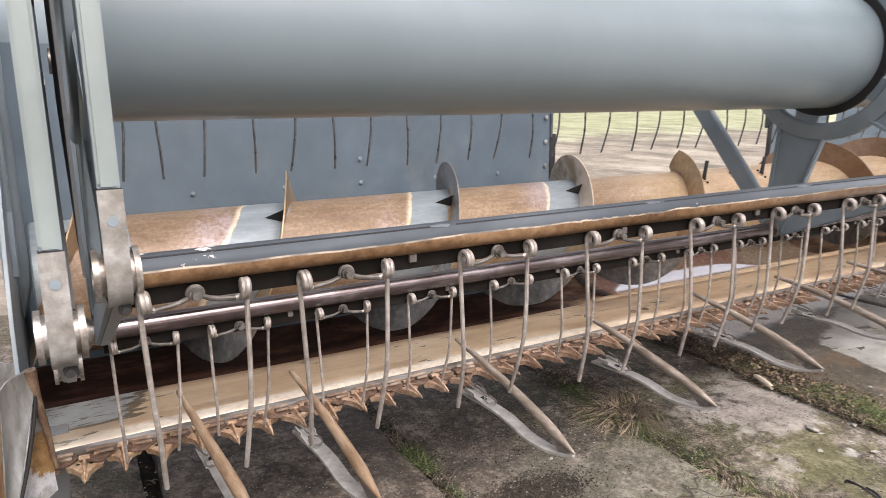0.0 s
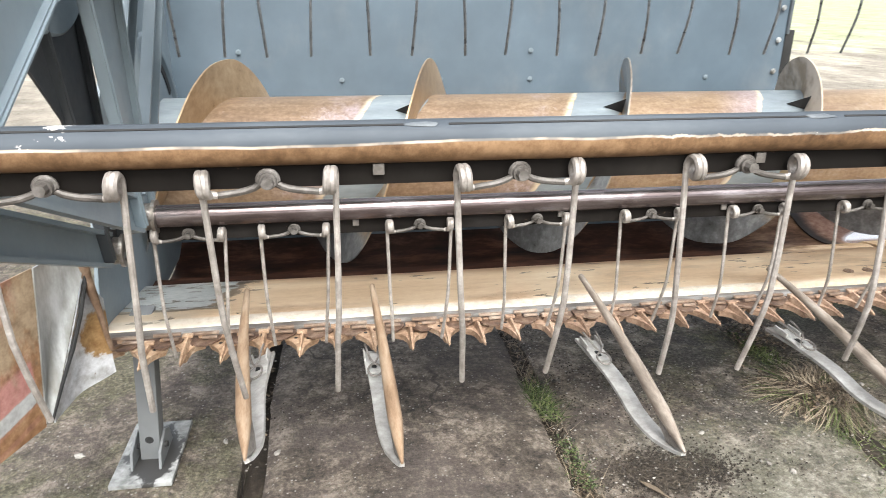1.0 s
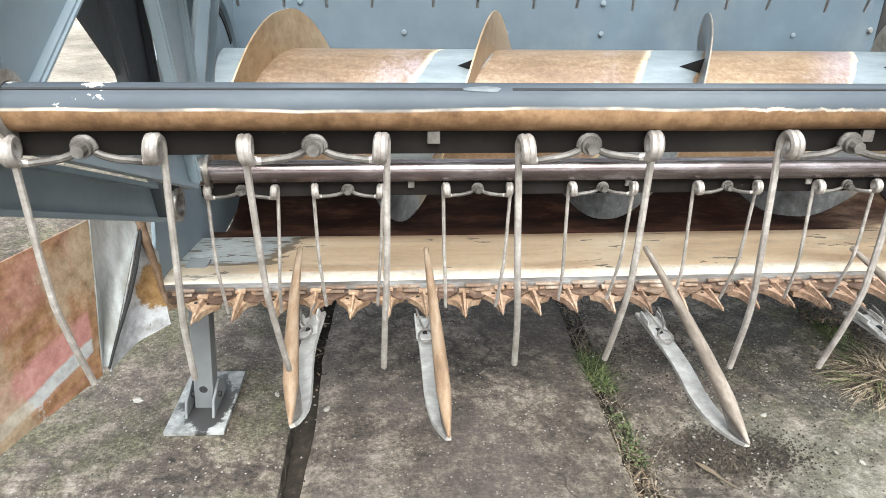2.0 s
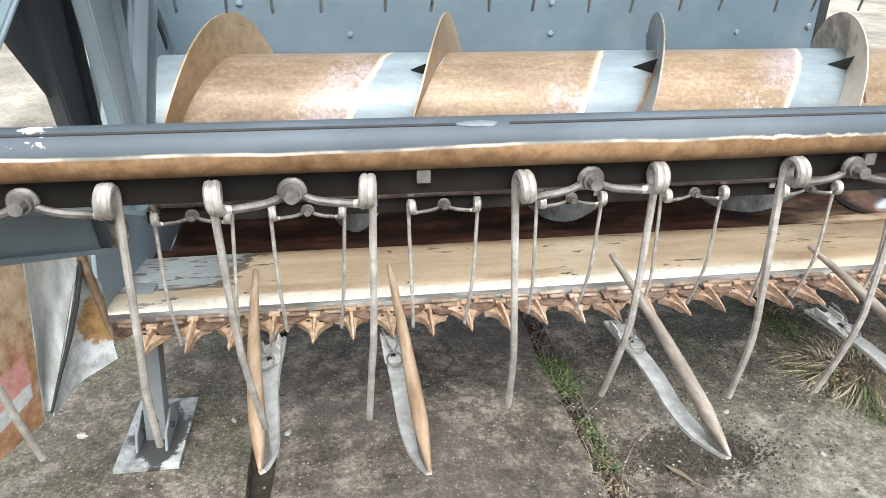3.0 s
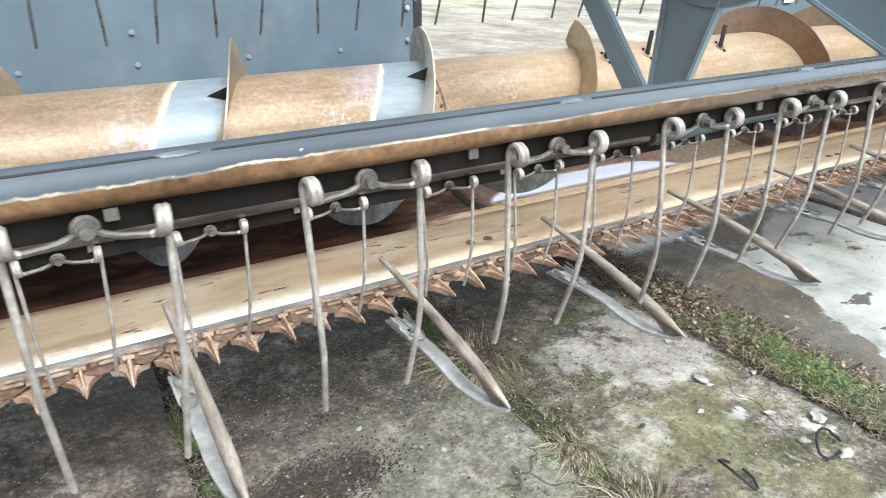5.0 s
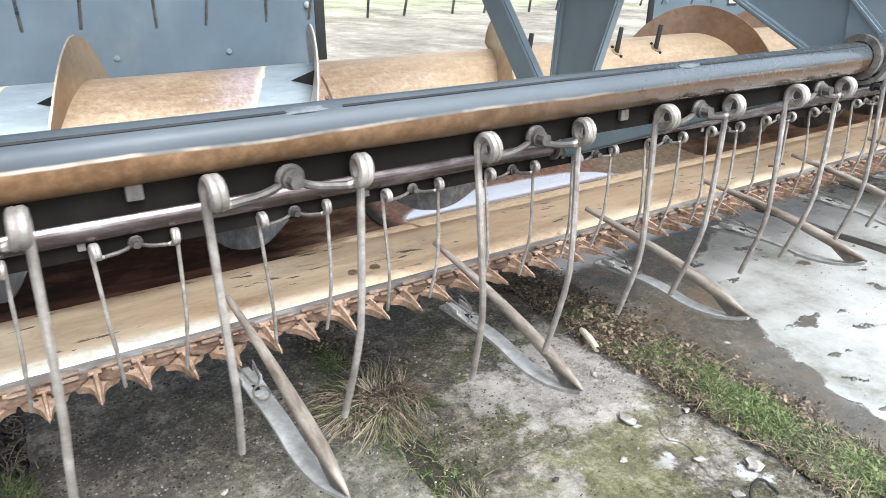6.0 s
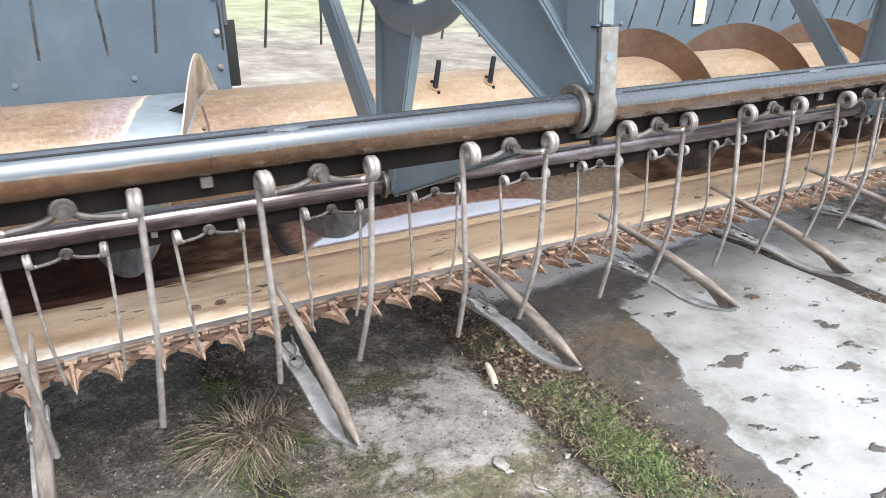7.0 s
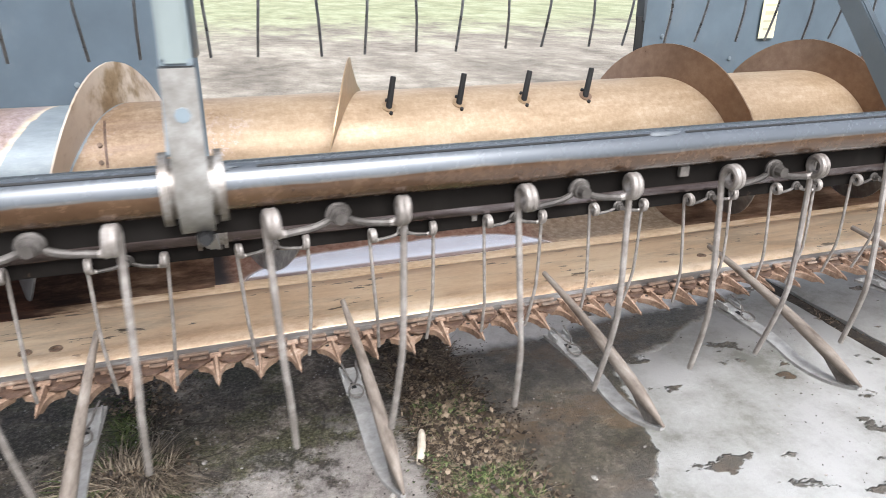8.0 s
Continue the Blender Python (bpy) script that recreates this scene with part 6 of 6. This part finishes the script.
def leaf_mat(name, label, spots, material, size, category="weeds"):
    """Low mat of small broad leaves, each a bent kite-shaped blade lying at its own angle."""
    verts, faces = [], []
    rng = random.Random(len(spots) + 5)
    for x, y, k in spots:
        r = size * rng.uniform(0.5, 1.3) * k
        a, up = rng.uniform(0, 2 * math.pi), rng.uniform(0.1, 0.9)
        dx, dy = math.cos(a), math.sin(a)
        z = lift(x) + rng.uniform(0.0, 0.022) * k
        b = len(verts)
        for f, ww, zz in ((0.0, 0.06, 0.0), (0.5, 0.42, 0.6), (1.0, 0.04, 0.8)):
            cx, cy, cz = x + dx * r * f, y + dy * r * f, z + r * up * zz
            verts.append((cx - dy * r * ww, cy + dx * r * ww, cz))
            verts.append((cx + dy * r * ww, cy - dx * r * ww, cz + r * 0.12 * ww))
        faces += [(b, b + 1, b + 3, b + 2), (b + 2, b + 3, b + 5, b + 4)]
    me = bpy.data.meshes.new(name)
    me.from_pydata(verts, [], faces)
    me.materials.append(material)
    tagged(new(name, me), label, category, kind="stuff")


leaf_mat("green_weeds", "low bright green weeds along the slab joint", joint_spots(2.655, 0.042, 7500, 41, -1.1, 0.12, 1.0, 5.0, -0.18) + joint_spots(2.62, 0.05, 2600, 42, 0.05, 0.45, 0.9, 6.0, 0.02)
         + joint_spots(0.955, 0.018, 450, 43, -0.5, 0.35, 0.7, 5.0, 0.12), CLOVER, 0.0088)


leaf_mat("dead_leaves", "curled brown dead leaves matted along the slab joint", joint_spots(2.66, 0.06, 3800, 44, -0.1, 0.8, 1.0, 4.0, -0.25) + joint_spots(2.71, 0.05, 1200, 45, -0.7, 0.0, 0.8, 5.0, 0.0)
         + joint_spots(1.8, 0.06, 1200, 46, 0.25, 0.8, 0.8, 4.0, -0.1), MULCH, 0.015, "dead leaves")


def build_tuft(x, y, r, n, seed, name, label, flow=0.0):
    """A collapsed tuft: locks of long dry blades that spring from a crown and bow outwards to the ground, with shorter green ones between."""
    rng = random.Random(seed)
    verts, faces, green = [], [], []
    locks = n // 16
    for q in range(locks):
        la = rng.uniform(0, 2 * math.pi)
        lr = r * 0.5 * math.sqrt(rng.random())
        lx, ly = x + lr * math.cos(la), y + lr * math.sin(la)
        la = (la if rng.random() > flow else -math.pi / 2) + rng.gauss(0, 0.5)
        lreach, lh, bend = r * rng.uniform(0.6, 1.25), r * rng.uniform(0.05, 0.3) * (1 - 0.5 * flow), rng.gauss(0, 0.7)
        fresh = rng.random() < 0.14
        for k in range(16):
            bx, by = lx + rng.gauss(0, r * 0.06), ly + rng.gauss(0, r * 0.06)
            a = la + rng.gauss(0, 0.2)
            reach, h = lreach * rng.uniform(0.5, 1.1), lh * rng.uniform(0.4, 1.15)
            w = rng.uniform(0.0008, 0.0017)
            b = len(verts)
            cx, cy = bx, by
            for i in range(6):
                f = i / 5
                z = lift(bx) - 0.01 + h * math.sin(min(1.0, f * 1.05) * math.pi * 0.93) + 0.005 * rng.random()
                ww = w * (1 - 0.8 * f * f)
                dx, dy = math.cos(a), math.sin(a)
                verts.append((cx - dy * ww, cy + dx * ww, z))
                verts.append((cx + dy * ww, cy - dx * ww, z + ww * 0.6))
                cx, cy = cx + dx * reach / 5, cy + dy * reach / 5
                a += bend / 5 + rng.gauss(0, 0.06)
            for i in range(5):
                faces.append((b + 2 * i, b + 2 * i + 1, b + 2 * i + 3, b + 2 * i + 2))
                green.append(fresh)
    me = bpy.data.meshes.new(name)
    me.from_pydata(verts, [], faces)
    me.materials.append(STRAW)
    me.materials.append(GRASS)
    for f in me.polygons:
        f.material_index = 1 if green[f.index] else 0
    tagged(new(name, me), label, "grass tuft", kind="stuff")


build_tuft(1.815, 0.33, 0.16, 2200, 3, "grass_tuft", "collapsed tuft of dry straw-coloured grass in a slab joint", 0.3)
build_tuft(1.78, -0.4, 0.12, 1500, 6, "grass_tuft", "matted dry grass spilling from a slab joint", 0.75)
build_tuft(1.77, -0.63, 0.12, 1500, 7, "grass_tuft", "matted dry grass spilling from a slab joint", 0.75)
build_tuft(1.79, -0.14, 0.09, 900, 4, "grass_tuft", "smaller flattened tuft of dry grass in a slab joint", 0.8)


def build_pebbles():
    rng = random.Random(31)
    verts, faces = [], []
    ico = bmesh.new()
    bmesh.ops.create_icosphere(ico, subdivisions=1, radius=1.0)
    vs = [v.co.copy() for v in ico.verts]
    fs = [[v.index for v in f.verts] for f in ico.faces]
    ico.free()
    for k in range(7500):
        x, y = (rng.uniform(-0.6, 4.0), rng.uniform(-0.9, 1.6)) if k % 2 else (rng.uniform(0.9, 2.7), rng.uniform(-0.6, 0.6))
        if noise.noise((x * 1.7, y * 1.7, 4)) < -0.15 and k % 3:
            continue
        r = rng.uniform(0.001, 0.0036) * (2.4 if k % 110 == 0 else 1)
        b = len(verts)
        sx, sy, sz = rng.uniform(0.7, 1.4), rng.uniform(0.7, 1.4), rng.uniform(0.4, 0.8)
        for v in vs:
            j = rng.uniform(0.8, 1.15)
            verts.append((x + v.x * r * sx * j, y + v.y * r * sy * j, lift(x) + 0.002 + v.z * r * sz * j))
        faces += [[b + q for q in f] for f in fs]
    me = bpy.data.meshes.new("pebbles")
    me.from_pydata(verts, [], faces)
    me.materials.append(STONE)
    tagged(new("pebbles", me), "scattered small pebbles and grit on the concrete", "pebbles", kind="stuff")


build_pebbles()


def build_crumbs():
    """Dark crumbs of earth swept out of the joints on to the slabs."""
    rng = random.Random(77)
    verts, faces = [], []
    ico = bmesh.new()
    bmesh.ops.create_icosphere(ico, subdivisions=1, radius=1.0)
    vs = [v.co.copy() for v in ico.verts]
    fs = [[v.index for v in f.verts] for f in ico.faces]
    ico.free()
    for k in range(9500):
        jx, sp = rng.choice(((1.06, 0.09), (1.12, 0.12), (1.9, 0.12), (1.7, 0.1), (2.79, 0.05), (2.8, 0.07), (0.22, 0.06), (1.4, 0.2), (1.25, 0.13), (1.3, 0.16)))
        x, y = rng.gauss(jx, sp), rng.uniform(-0.9, 1.2)
        if k > 6500:
            x, y = rng.gauss(1.2, 0.085), rng.gauss(0.065, 0.045)
        elif noise.noise((x * 4, y * 4, 8)) < -0.02:
            continue
        r = rng.uniform(0.0009, 0.0032)
        b = len(verts)
        sx, sy, sz = rng.uniform(0.7, 1.5), rng.uniform(0.7, 1.5), rng.uniform(0.4, 0.9)
        for v in vs:
            j = rng.uniform(0.75, 1.2)
            verts.append((x + v.x * r * sx * j, y + v.y * r * sy * j, lift(x) + 0.002 + v.z * r * sz * j))
        faces += [[b + q for q in f] for f in fs]
    me = bpy.data.meshes.new("soil_crumbs")
    me.from_pydata(verts, [], faces)
    me.materials.append(SOIL)
    tagged(new("soil_crumbs", me), "dark earth crumbs scattered beside the slab joints", "soil", kind="stuff")


build_crumbs()


def build_stick():
    bm = bmesh.new()
    sweep(bm, [(-0.002, -0.062, 0.008), (0.001, -0.05, 0.01), (0.002, 0.0, 0.011), (0.0, 0.045, 0.01), (-0.001, 0.062, 0.009)], [0.006, 0.0105, 0.0115, 0.0105, 0.007], 9)
    ob = part("wood_stick", bm, WOODM)
    ob.matrix_basis = pose(2.522, 0.247, lift(2.52) + 0.008, 3, 0, -20)
    tagged(ob, "short bleached piece of wood lying on the grass", "stick")


build_stick()


def build_wire(x, y, seed):
    rng = random.Random(seed)
    bm = bmesh.new()
    pts = [(0.05 * math.cos(radians(a)) * (1 + 0.2 * rng.random()), 0.03 * math.sin(radians(a)), 0.005 + 0.03 * max(0, math.sin(radians(a)))) for a in range(-40, 290, 20)]
    sweep(bm, pts, 0.0036, 7)
    ob = part("wire_loop", bm, BLACK)
    ob.matrix_basis = pose(x, y, lift(x), 0, 0, rng.uniform(0, 90))
    tagged(ob, "rusty dark loop of wire lying on the concrete", "wire")


def build_stone(x, y, r, seed):
    """A flat broken stone: a squashed, knocked-about lump."""
    bm = bmesh.new()
    bmesh.ops.create_icosphere(bm, subdivisions=2, radius=1.0)
    for v in bm.verts:
        k = 1 + 0.65 * noise.noise((v.co.x * 1.6 + seed, v.co.y * 1.6, v.co.z * 1.6))
        v.co = Vector((v.co.x * r * 1.25 * k, v.co.y * r * 0.85 * k, max(-0.4, v.co.z) * r * 0.45 * k))
    ob = part("stone", bm, PALE_STONE)
    ob.matrix_basis = pose(x, y, lift(x) + r * 0.16, 0, 0, seed * 47 % 180)
    tagged(ob, "small pale broken stone lying on the concrete", "stone", "loose stones on the yard")


PALE_STONE = rust("pale_limestone", (0.16, 0.148, 0.13), (0.32, 0.3, 0.27), (0.5, 0.48, 0.44), 0.0, 0.85, 40, None, 0.8)
for i, (x, y, r) in enumerate(((2.456, -0.383, 0.021), (2.327, -0.093, 0.02), (2.333, -0.423, 0.013), (2.379, -0.507, 0.018), (2.41, 0.11, 0.009), (2.907, 0.017, 0.009), (2.36, -0.3, 0.01),
                               (2.2, -0.2, 0.009), (0.222, 0.24, 0.009), (0.09, 0.3, 0.007), (-0.25, 0.28, 0.01), (1.35, 0.2, 0.008), (1.5, 0.02, 0.009), (1.42, -0.2, 0.01), (3.1, 0.085, 0.008), (2.5, -0.15, 0.009))):
    build_stone(x, y, r, i + 1)


build_wire(2.065, -0.42, 1)
build_wire(2.36, -0.47, 5)


def build_leaf():
    bm = bmesh.new()
    out = [(-0.052, 0.004), (-0.03, 0.009), (-0.005, 0.008), (0.02, 0.0), (0.05, -0.006), (0.062, -0.011), (0.03, -0.01), (0.0, -0.003), (-0.03, -0.003)]
    a = [bm.verts.new((x, y, 0.004 + 0.25 * x * x + 0.3 * abs(y))) for x, y in out]
    b = [bm.verts.new((x, y, 0.006 + 0.25 * x * x + 0.3 * abs(y))) for x, y in out]
    bm.faces.new(a)
    bm.faces.new(b[::-1])
    for i in range(len(a)):
        bm.faces.new((a[i], b[i], b[(i + 1) % len(a)], a[(i + 1) % len(a)]))
    ob = part("dry_leaf", bm, STRAW)
    ob.matrix_basis = pose(1.115, -0.02, lift(1.12) + 0.004, 0, 0, -50)
    tagged(ob, "curled dry pale leaf on the concrete", "leaf")


build_leaf()
